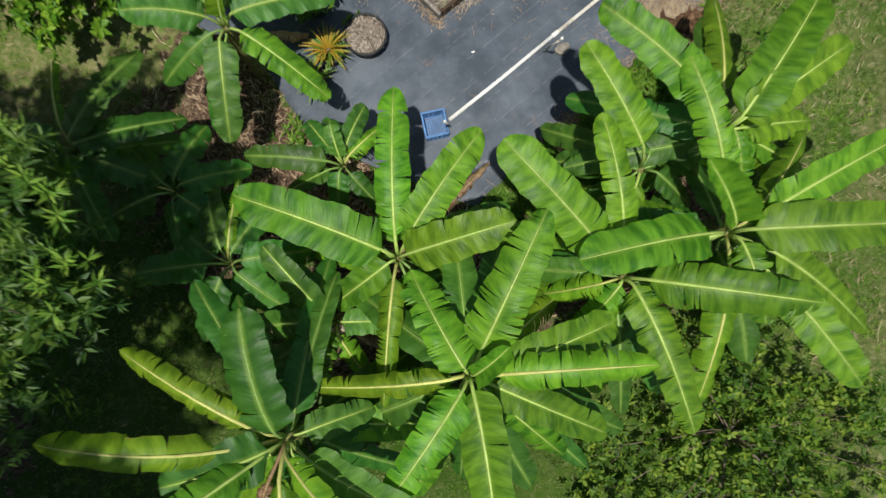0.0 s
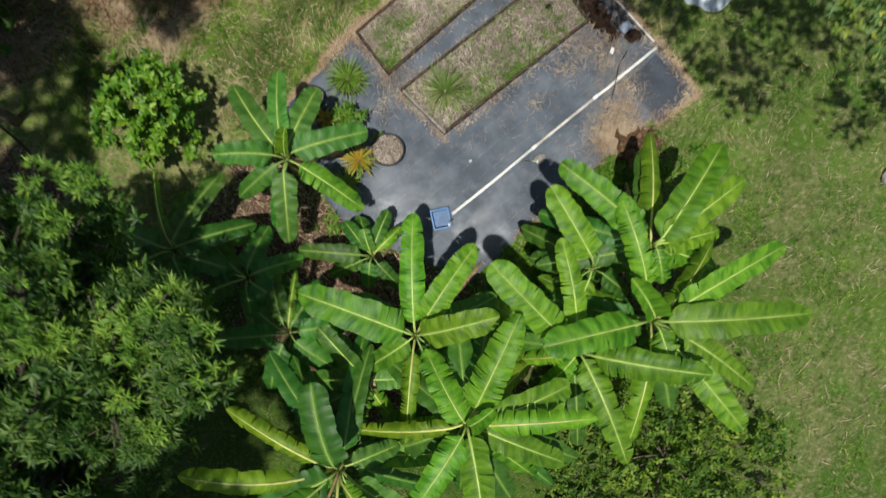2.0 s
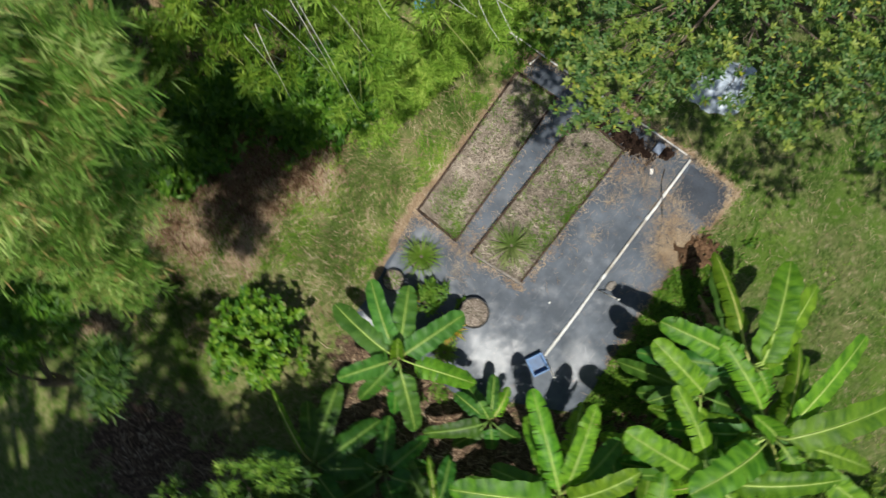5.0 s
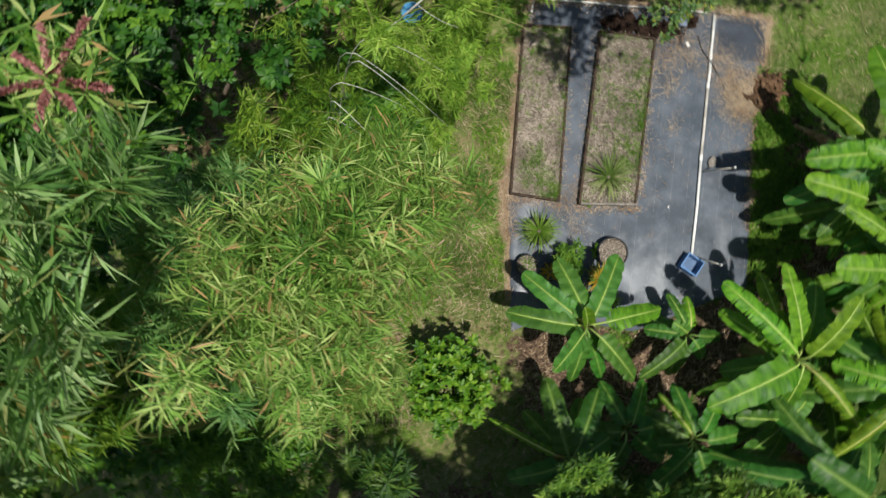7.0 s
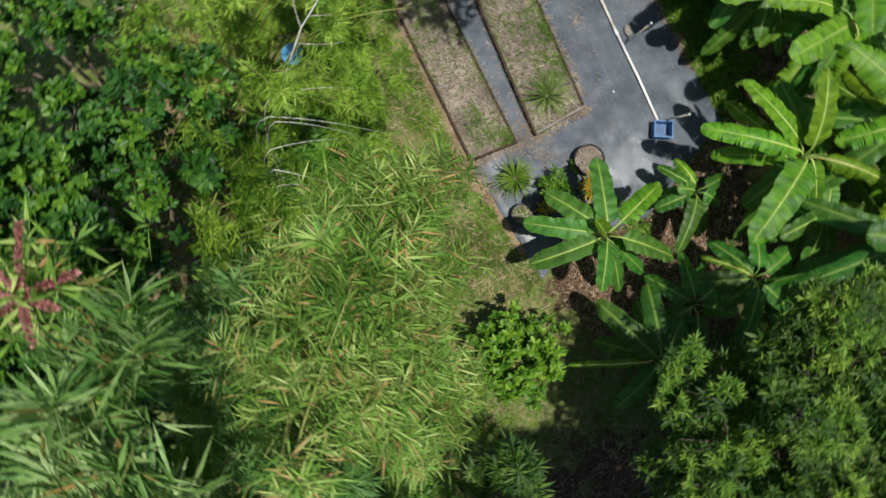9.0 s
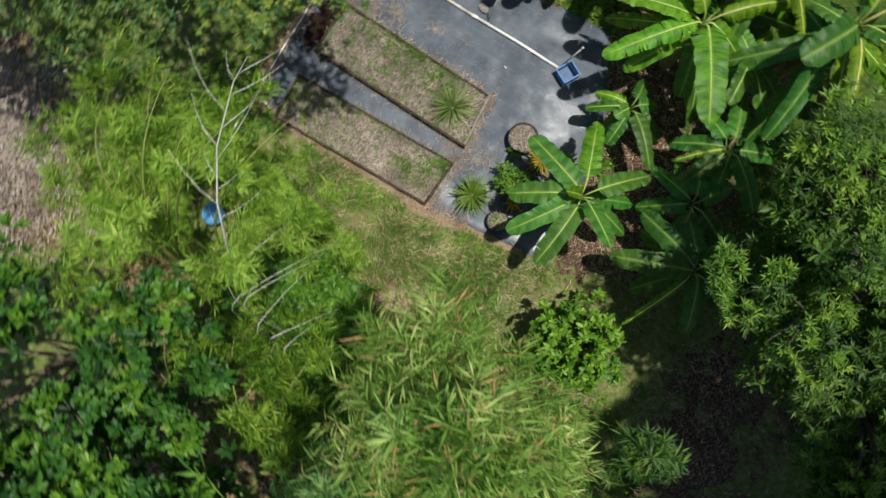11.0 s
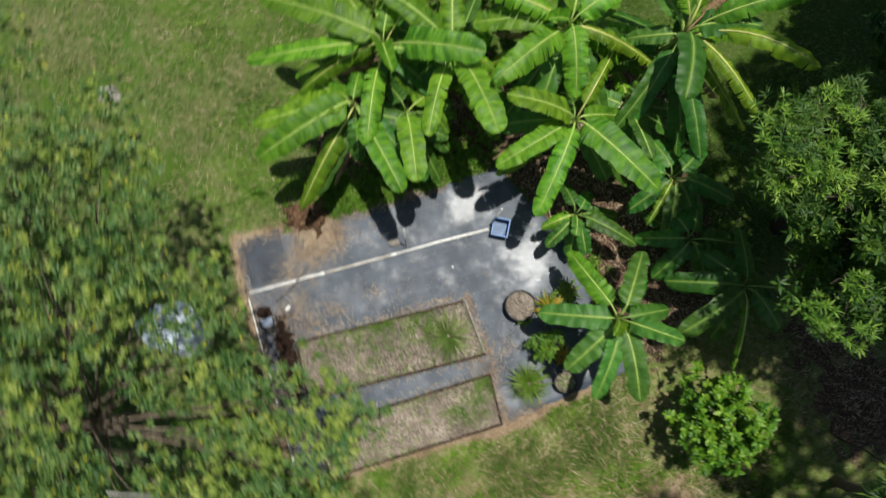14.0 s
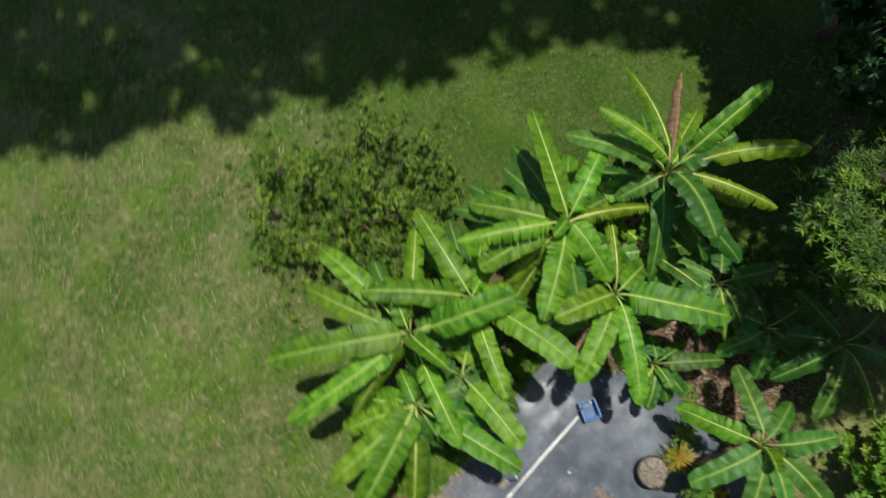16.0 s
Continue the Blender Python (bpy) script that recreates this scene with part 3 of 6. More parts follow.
def mat_patch():
    """A newer, darker piece laid over the far corner, its rim turned under."""
    c = [Vector(q) for q in ((3.72, 4.66), (4.34, 3.95), (3.76, 3.42), (3.16, 4.12))]
    n, verts = 12, []
    for i in range(n + 1):
        for j in range(n + 1):
            u, v = i / n, j / n
            p = (c[0] * (1 - u) + c[1] * u) * (1 - v) + (c[3] * (1 - u) + c[2] * u) * v
            rim = min(u, v, 1 - u, 1 - v)
            verts.append((p.x + 0.012 * math.sin(p.y * 9), p.y + 0.012 * math.sin(p.x * 8), 0.026 + 0.005 * math.sin(p.x * 6 + p.y * 9) - (0.014 if rim == 0 else 0)))
    faces = [(i * (n + 1) + j, i * (n + 1) + j + 1, (i + 1) * (n + 1) + j + 1, (i + 1) * (n + 1) + j) for i in range(n) for j in range(n)]
    tagged(new("weed_mat", mesh_from("weed_mat", verts, faces, MAT_NEW, smooth=True)), "newer darker piece of woven weed mat", "weed mat", kind="structure")


mat_patch()


# ---- bananas ----
def leaf_path(reach, petiole, z0, zb, zt, lift):
    """The rib's run: from the heart up the stalk, over the arch and down to the tip."""
    mid = 0.5 * (zb + zt) + lift
    pc = Vector((petiole + 0.38 * (reach - petiole), 0, 2 * mid - 0.5 * (zb + zt)))
    p0, p2 = Vector((petiole, 0, zb)), Vector((reach, 0, zt))

    def at(u):
        return p0 * (1 - u) ** 2 + pc * 2 * u * (1 - u) + p2 * u * u

    stalk = [Vector((0.02, 0, z0)), Vector((petiole * 0.45, 0, z0 + (zb - z0) * 0.62))]
    return at, stalk


def banana_leaf_meshes(rng, petiole, length, z0, zb, zt, width, style):
    """One leaf: a strap with a round base and a blunt tip, split at its tears into strips that hang apart, and the rib with its stalk."""
    n, m = 40, 4
    reach = petiole + length
    lift = {"fresh": 0.07, "deep": 0.07, "old": 0.10, "torn": 0.09, "dead": 0.05, "young": 0.02, "dark": 0.09}[style] * length + 0.03
    at, stalk = leaf_path(reach, petiole, z0, zb, zt, lift)
    bend = rng.uniform(-0.09, 0.09) * length
    rolled = radians(rng.uniform(-24, 24))
    twist = radians(rng.uniform(-16, 16))
    tears = {"fresh": 0.05, "deep": 0.05, "old": 0.26, "torn": 0.30, "dead": 0.5, "young": 0.0, "dark": 0.09}[style]
    hang = {"fresh": 0.26, "deep": 0.26, "old": 0.72, "torn": 0.44, "dead": 1.1, "young": -0.25, "dark": 0.34}[style]
    rise = {"fresh": 0.30, "deep": 0.30, "old": 0.22, "torn": 0.26, "dead": 0.1, "young": 0.6, "dark": 0.26}[style]
    taper = rng.uniform(0.12, 0.30)
    blunt = rng.uniform(0.76, 0.86)
    pleats = rng.uniform(26, 40)

    def profile(u):
        base = math.sin(min(1.0, u / 0.13) * math.pi / 2) ** 0.6
        tip = max(0.0, (u - blunt) / (1 - blunt))
        return base * (1 - taper * max(0.0, u - 0.35) / 0.65) * max(0.0, 1 - tip ** 2.2) ** 0.55

    def spine(u):
        p = at(u)
        return Vector((p.x, bend * u * u, p.z))

    verts, uv, faces = [], [], []
    phase = rng.uniform(0, 6)
    for side in (-1, 1):
        cut_here = [rng.uniform() < tears and 3 < i < n - 2 for i in range(n + 1)]
        sag = 0.0
        prev = None
        for i in range(n + 1):
            u = i / n - 0.07 * math.sin(2 * math.pi * i / n)
            p, q = spine(min(u, 0.995)), spine(min(u, 0.995) + 0.005)
            ahead = (q - p).normalized()
            out = Vector((-ahead.y, ahead.x, 0)).normalized() * side
            up = ahead.cross(out) * -side
            up = up if up.z > 0 else -up
            turn = rolled + twist * u
            out = (out * math.cos(turn) + up * math.sin(turn) * side).normalized()
            deep = 1.2 if i % 3 == 0 else 2.4

            def row(gap, sag_now):
                made = []
                half = 0.55 * width * profile(u) * (1 + 0.045 * math.sin(u * 23 + phase + side) + 0.02 * math.sin(u * 61 + phase))
                for k in range(m + 1):
                    v = k / m
                    lean = (0.03 + 0.05 * v) * v * width
                    fall = rise * v - hang * v * v - sag_now * v * v
                    wave = 0.042 * v * math.sin(u * pleats + phase + side * 1.7) + 0.022 * v * v * math.sin(u * pleats * 2.3 + phase)
                    spot = p + out * half * v * (1 - 0.14 * max(0, hang) * v) + ahead * (lean * (1 - u) + gap * v ** deep) + up * (half * fall + wave * width)
                    made.append(len(verts))
                    verts.append(spot), uv.append((u * length + 3.0, 1 + side * v))
                return made

            if cut_here[i] and prev is not None:
                gap = rng.uniform(0.003, 0.013) * (1.7 if style in ("torn", "dead", "old") else 1.0)
                here = row(-gap, sag)
                for k in range(m):
                    faces.append((prev[k], prev[k + 1], here[k + 1], here[k])[::side])
                sag = rng.uniform(-0.35, 0.7) * hang
                prev = row(gap, sag)
            else:
                here = row(0.0, sag)
                if prev is not None:
                    for k in range(m):
                        faces.append((prev[k], prev[k + 1], here[k + 1], here[k])[::side])
                prev = here
                sag *= 0.93
    thick = 0.009 + 0.0045 * length
    run = stalk + [spine(u) + Vector((0, 0, 0.004)) for u in (0, 0.12, 0.25, 0.4, 0.55, 0.7, 0.85, 0.985)]
    rib = tube(run, [thick * 1.3, thick * 1.25, thick * 1.15] + [thick * s for s in (1.05, 0.95, 0.82, 0.66, 0.52, 0.36, 0.12)], 6)
    return verts, uv, faces, rib


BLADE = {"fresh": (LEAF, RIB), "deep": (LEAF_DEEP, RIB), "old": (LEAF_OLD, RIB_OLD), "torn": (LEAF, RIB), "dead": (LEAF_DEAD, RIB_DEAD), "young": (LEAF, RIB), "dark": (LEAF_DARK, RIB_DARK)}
SAY = {"old": "yellowing leaf with a torn margin", "torn": "leaf torn into ribbons", "dead": "dead brown hanging leaf", "young": "young upright leaf"}


def banana(x, y, heart, girth, leaves, seed, label, skirt=5.4):
    """A banana plant; each leaf: bearing, stalk, blade length, blade's start and tip height, width, state."""
    rng = np.random.default_rng(seed)
    plant = thing("banana_plant", pose(x, y, 0), label, "banana plant", "banana plants")
    lean = rng.uniform(-0.06, 0.06, 2)
    rings = [(s, girth * (1.35 - 0.75 * s) * (1 + 0.10 * math.sin(s * 17))) for s in np.linspace(0, 1, 12)]
    body = tube([(lean[0] * math.sin(s * 3), lean[1] * math.sin(s * 3), -0.03 + s * (heart + 0.03)) for s, _ in rings], [r for _, r in rings], 12)
    part("pseudostem", mesh_from("pseudostem", *body, STEM, smooth=True), plant)
    for k in range(3):
        a, z = rng.uniform(0, 6.28), rng.uniform(0.25, 0.8) * heart
        d = Vector((math.cos(a), math.sin(a), 0))
        sheath = tube([d * girth * 0.7 + Vector((0, 0, z)), d * girth * 1.5 + Vector((0, 0, z - 0.12)), d * girth * 1.4 + Vector((0, 0, z - 0.5))], [0.03, 0.045, 0.02], 6)
        part("dry_sheath", mesh_from("dry_sheath", *sheath, RIB_DEAD, smooth=True), plant, "dry brown leaf sheath")
    # skirt leaves mostly take the dark copy, with their shade in the colour
    low = []
    for k in range(int(heart * skirt) if heart > 1.5 else 1):
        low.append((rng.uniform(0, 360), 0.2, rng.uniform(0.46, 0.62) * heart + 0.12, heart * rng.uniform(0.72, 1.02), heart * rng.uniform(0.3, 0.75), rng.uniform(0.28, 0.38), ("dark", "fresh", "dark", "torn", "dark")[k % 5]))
    if heart > 1.3:
        low.append((rng.uniform(0, 360), 0.1, 0.5 * heart, heart * 0.8, heart * 0.25, 0.16, "dead"))
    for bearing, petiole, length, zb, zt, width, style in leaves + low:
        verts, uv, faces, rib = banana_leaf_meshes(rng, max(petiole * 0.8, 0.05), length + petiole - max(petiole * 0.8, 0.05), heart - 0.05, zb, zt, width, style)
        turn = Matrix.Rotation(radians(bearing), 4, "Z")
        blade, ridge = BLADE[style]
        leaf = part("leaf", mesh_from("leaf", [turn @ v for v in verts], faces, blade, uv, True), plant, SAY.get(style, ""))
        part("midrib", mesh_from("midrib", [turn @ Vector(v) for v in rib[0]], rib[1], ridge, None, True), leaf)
    if 1.3 < heart < 1.4:
        for k in range(3):
            a = rng.uniform(0, 6.28)
            d = Vector((math.cos(a), math.sin(a), 0)) * 0.07
            husk = tube([d + Vector((0, 0, heart - 0.08)), d * 1.5 + Vector((0, 0, heart + 0.05)), d * 2.0 + Vector((0, 0, heart + 0.10)), d * 2.6 + Vector((0, 0, heart + 0.06))], [0.03, 0.055, 0.05, 0.02], 7)
            part("dry_husk", mesh_from("dry_husk", *husk, PALE_BLOOM, smooth=True), plant, "pale dry husk")
    return plant


banana(-0.47, -0.15, 1.85, 0.085, [
    (156, 0.18, 1.58, 2.12, 2.20, 0.50, "fresh"), (93, 0.24, 1.54, 2.12, 2.05, 0.36, "torn"), (59, 0.30, 1.28, 2.10, 2.10, 0.40, "fresh"),
    (13, 0.12, 1.10, 2.12, 2.60, 0.42, "fresh"), (217, 0.12, 0.80, 2.05, 1.60, 0.34, "fresh"), (264, 0.25, 1.30, 2.10, 1.95, 0.28, "old"),
    (24, 0.30, 1.05, 1.90, 1.60, 0.38, "dark"), (48, 0.27, 1.20, 2.05, 1.55, 0.16, "dead"), (146, 0.25, 0.85, 1.85, 1.40, 0.34, "dark"), (-40, 0.25, 0.80, 1.80, 1.20, 0.34, "dark")],
    11, "tall green banana plant with broad arching leaves")
banana(0.25, -1.29, 2.45, 0.09, [
    (122, 0.10, 1.05, 2.72, 2.40, 0.42, "torn"), (-77, 0.10, 1.75, 2.78, 2.75, 0.44, "fresh"), (-124, 0.14, 1.22, 2.76, 2.75, 0.38, "torn"),
    (8, 0.30, 1.45, 2.75, 2.70, 0.34, "old"), (189, 0.24, 1.43, 2.60, 2.00, 0.26, "old"), (-24, 0.30, 1.25, 2.45, 2.00, 0.36, "fresh"),
    (68, 0.30, 1.36, 2.72, 3.00, 0.46, "torn"), (18, 0.44, 1.08, 2.65, 2.35, 0.36, "fresh"), (208, 0.60, 1.00, 2.20, 1.30, 0.40, "dark"),
    (-92, 0.50, 0.80, 2.10, 1.20, 0.32, "dark"), (36, 0.25, 1.05, 2.25, 1.50, 0.34, "old"), (40, 0.04, 0.42, 2.75, 3.05, 0.20, "young")],
    12, "tall banana plant with wind-torn bright green leaves")
banana(2.88, 0.08, 2.15, 0.09, [
    (187, 0.42, 1.26, 2.50, 2.85, 0.46, "fresh"), (1, 0.10, 2.12, 2.50, 2.25, 0.46, "fresh"), (128, 0.10, 0.68, 2.45, 2.95, 0.30, "young"),
    (-29, 0.55, 1.36, 2.30, 1.75, 0.36, "fresh"), (-78, 0.15, 0.80, 2.40, 2.35, 0.34, "torn"), (22, 0.14, 1.05, 2.20, 1.60, 0.36, "dark"),
    (108, 0.62, 1.15, 2.45, 2.65, 0.34, "torn"), (32, 0.40, 1.90, 2.40, 1.90, 0.36, "fresh"), (44, 0.15, 1.45, 2.35, 1.65, 0.26, "old"),
    (-101, 0.55, 1.30, 2.35, 1.95, 0.34, "old"), (-54, 0.85, 1.10, 2.40, 2.25, 0.38, "fresh"), (-150, 0.15, 0.70, 2.00, 1.50, 0.32, "dark")],
    13, "large banana plant with long outstretched leaves")
banana(1.85, -0.37, 2.0, 0.08, [
    (-65, 0.10, 1.62, 2.25, 2.05, 0.40, "torn"), (139, 0.50, 1.30, 2.45, 2.90, 0.44, "fresh"), (-10, 0.18, 1.52, 2.35, 2.65, 0.44, "torn"),
    (236, 0.10, 0.70, 2.10, 1.60, 0.30, "torn"), (195, 0.26, 0.55, 2.05, 1.50, 0.28, "old"), (97, 0.45, 1.18, 2.20, 2.45, 0.32, "torn"), (170, 0.2, 0.9, 1.8, 1.3, 0.34, "dark"), (60, 0.2, 0.8, 1.8, 1.2, 0.34, "dark")],
    14, "banana plant with long drooping leaves above the shrub")
banana(2.92, 1.14, 2.1, 0.085, [
    (56, 0.10, 1.70, 2.35, 2.10, 0.46, "fresh"), (36, 0.12, 1.60, 2.32, 1.95, 0.42, "fresh"), (82, 0.60, 1.28, 1.90, 1.15, 0.34, "old"),
    (143, 0.45, 1.33, 2.40, 2.65, 0.42, "fresh"), (-74, 0.06, 0.52, 2.25, 2.00, 0.30, "torn"), (10, 0.20, 1.10, 2.05, 1.40, 0.36, "torn"),
    (118, 0.2, 0.6, 1.9, 1.5, 0.32, "dark"), (-20, 0.2, 1.0, 1.9, 1.3, 0.34, "old"), (-150, 0.2, 0.7, 1.8, 1.3, 0.34, "dark")],
    15, "banana plant with upswept green leaves beside the mat", 2.4)
banana(2.16, 0.81, 1.7, 0.07, [
    (126, 0.24, 1.12, 2.15, 2.40, 0.40, "fresh"), (68, 0.16, 0.55, 1.80, 1.40, 0.30, "dark"), (170, 0.20, 0.70, 1.70, 1.20, 0.34, "dark"),
    (-36, 0.15, 0.55, 1.90, 1.50, 0.30, "dark"), (215, 0.20, 0.70, 1.60, 1.00, 0.32, "dark"), (20, 0.20, 0.80, 1.7, 1.1, 0.32, "dark")],
    16, "smaller banana plant crowded among taller ones", 2.0)
banana(-1.44, -1.85, 2.6, 0.085, [
    (108, 0.14, 1.12, 2.90, 3.15, 0.46, "dark"), (201, 0.12, 0.86, 2.90, 3.15, 0.44, "deep"), (178, 0.55, 1.28, 3.15, 3.45, 0.30, "old"),
    (146, 0.40, 1.28, 2.95, 2.85, 0.26, "old"), (-30, 0.30, 1.40, 2.80, 2.70, 0.40, "deep"), (-72, 0.16, 1.00, 2.60, 1.80, 0.40, "deep"),
    (126, 0.30, 0.95, 2.20, 1.40, 0.38, "dark"), (-148, 0.30, 1.36, 3.05, 3.60, 0.32, "torn"), (-86, 0.35, 1.60, 2.95, 2.40, 0.26, "old"), (-40, 0.15, 1.28, 3.00, 3.35, 0.26, "old"),
    (20, 0.2, 0.6, 2.6, 2.2, 0.28, "deep"), (-111, 0.5, 1.6, 2.7, 2.0, 0.20, "dead")],
    17, "banana plant with ragged yellow leaves over shaded ground")
banana(-1.21, -0.83, 1.35, 0.075, [
    (125, 0.14, 0.90, 1.70, 2.00, 0.32, "deep"), (1, 0.14, 0.52, 1.62, 1.50, 0.28, "deep"), (256, 0.10, 0.62, 1.70, 1.85, 0.34, "torn"),
    (182, 0.25, 0.85, 1.60, 1.10, 0.34, "dark"), (-61, 0.20, 0.65, 1.62, 1.20, 0.26, "old"), (133, 0.22, 0.62, 1.55, 1.10, 0.32, "dark"), (215, 0.25, 0.75, 1.5, 1.0, 0.34, "dark")],
    18, "cut-back banana plant with new green leaves")
banana(-1.22, 1.04, 0.72, 0.05, [
    (128, 0.20, 0.55, 0.95, 0.70, 0.26, "deep"), (104, 0.08, 0.36, 0.95, 1.15, 0.22, "deep"), (72, 0.22, 0.58, 0.98, 0.80, 0.24, "deep"),
    (43, 0.14, 0.54, 0.95, 0.80, 0.24, "old"), (176, 0.18, 1.00, 1.00, 0.95, 0.30, "dark"), (-100, 0.12, 0.40, 0.95, 0.70, 0.28, "dark"), (-50, 0.18, 0.50, 0.92, 0.60, 0.24, "dark"), (205, 0.2, 0.6, 0.9, 0.6, 0.26, "dark")],
    19, "small young banana sucker at the edge of the mat")
banana(-2.47, 2.52, 1.43, 0.08, [
    (130, 0.22, 1.16, 1.68, 1.55, 0.36, "deep"), (99, 0.30, 1.08, 1.68, 1.45, 0.33, "deep"), (66, 0.16, 1.06, 1.68, 1.35, 0.39, "deep"),
    (21, 0.18, 1.14, 1.68, 1.35, 0.39, "deep"), (-30, 0.34, 1.04, 1.66, 1.15, 0.36, "torn"), (-88, 0.28, 1.00, 1.66, 1.15, 0.35, "deep"),
    (180, 0.16, 0.80, 1.72, 2.00, 0.36, "deep"), (75, 0.03, 0.34, 1.62, 2.05, 0.20, "young"), (215, 0.2, 0.8, 1.5, 1.1, 0.34, "dark")],
    20, "banana plant with a neat star of dark green leaves")
banana(-3.17, 0.69, 0.95, 0.065, [
    (75, 0.15, 0.75, 1.20, 0.80, 0.34, "dark"), (25, 0.15, 0.75, 1.20, 0.80, 0.34, "dark"), (-35, 0.15, 0.85, 1.20, 0.80, 0.36, "dark"), (-85, 0.15, 0.8, 1.15, 0.7, 0.34, "dark"),
    (140, 0.15, 0.75, 1.15, 0.80, 0.34, "dark"), (200, 0.2, 0.9, 1.2, 0.8, 0.36, "dark"), (165, 0.15, 0.6, 1.1, 0.7, 0.16, "old")],
    21, "shaded dark green banana plant under the big tree")
banana(-4.25, 1.12, 1.2, 0.075, [
    (62, 0.16, 1.25, 1.50, 1.20, 0.40, "dark"), (20, 0.16, 1.15, 1.50, 1.10, 0.40, "dark"), (110, 0.30, 1.15, 1.40, 0.90, 0.16, "old"), (-20, 0.2, 0.95, 1.4, 0.9, 0.36, "dark"),
    (200, 0.16, 1.0, 1.45, 0.9, 0.38, "dark"), (160, 0.16, 0.9, 1.45, 0.9, 0.36, "dark"), (-70, 0.16, 0.9, 1.4, 0.9, 0.36, "dark"), (85, 0.2, 0.8, 1.3, 0.8, 0.34, "dark")],
    22, "shaded banana plant with deep green hanging leaves")
banana(-2.48, -0.17, 1.05, 0.07, [
    (110, 0.2, 0.95, 1.3, 0.9, 0.36, "dark"), (185, 0.2, 0.98, 1.35, 1.0, 0.36, "dark"), (150, 0.15, 0.8, 1.25, 0.8, 0.34, "dark"), (60, 0.15, 0.8, 1.3, 0.9, 0.34, "dark"),
    (10, 0.2, 0.85, 1.3, 0.9, 0.36, "dark"), (-40, 0.2, 0.9, 1.3, 0.9, 0.36, "dark"), (245, 0.2, 0.8, 1.2, 0.8, 0.34, "dark"), (80, 0.1, 0.9, 1.25, 1.2, 0.15, "old")],
    23, "low shaded banana plant with crowded dark leaves")


# ---- trees and shrubs ----
def wood(rng, base, top, girth, lobes, droop=0.0, low=0.45):
    """A tapered trunk and a limb to every lobe of the crown."""
    base, top = Vector(base), Vector(top)
    run = [base.lerp(top, s) + Vector((0.08 * math.sin(s * 4), 0.07 * math.sin(s * 5 + 1), 0)) for s in np.linspace(0, 1, 7)]
    trunk = tube(run, [girth * (1.25 - 0.7 * s) for s in np.linspace(0, 1, 7)], 10)
    limbs = []
    for x, y, z, r, h in lobes:
        bough = []
        start = base.lerp(top, rng.uniform(low, 0.95))
        end = Vector((x, y, z + 0.2 * h))
        mid = start.lerp(end, 0.5) + Vector((rng.uniform(-0.2, 0.2), rng.uniform(-0.2, 0.2), 0.25 + droop))
        pts = [start * (1 - s) ** 2 + mid * 2 * s * (1 - s) + end * s * s for s in np.linspace(0, 1, 6)]
        bough.append(tube(pts, [girth * 0.42 * (1 - 0.8 * s) for s in np.linspace(0, 1, 6)], 6))
        for _ in range(4):
            tip = end + Vector((rng.uniform(-1, 1) * r * 0.8, rng.uniform(-1, 1) * r * 0.8, rng.uniform(0.1, 0.8) * h))
            bough.append(tube([pts[4], pts[4].lerp(tip, 0.5) + Vector((0, 0, 0.08)), tip], [girth * 0.14, girth * 0.09, girth * 0.03], 5))
        limbs.append(join(bough))
    return trunk, limbs


def clumped(rng, lobes, count, per, radius):
    """Places on small domed clumps that cover the lobes: the place, the outward way, and which clump it belongs to."""
    centre, way = lobed(rng, lobes, count, 0.3, 0.3, -0.1)
    n = len(centre)
    d = unit(rng.normal(size=(n, per, 3)))
    d[..., 2] = np.abs(d[..., 2]) * 1.2 - 0.25
    size = radius * rng.uniform(0.6, 1.35, n)[:, None, None] * rng.uniform(0.55, 1.0, (n, per, 1)) ** 0.5
    at = centre[:, None] + unit(d) * size * (1, 1, 0.75)
    return at.reshape(-1, 3), unit(d * 0.9 + way[:, None] * 0.5).reshape(-1, 3), np.repeat(np.arange(n), per)


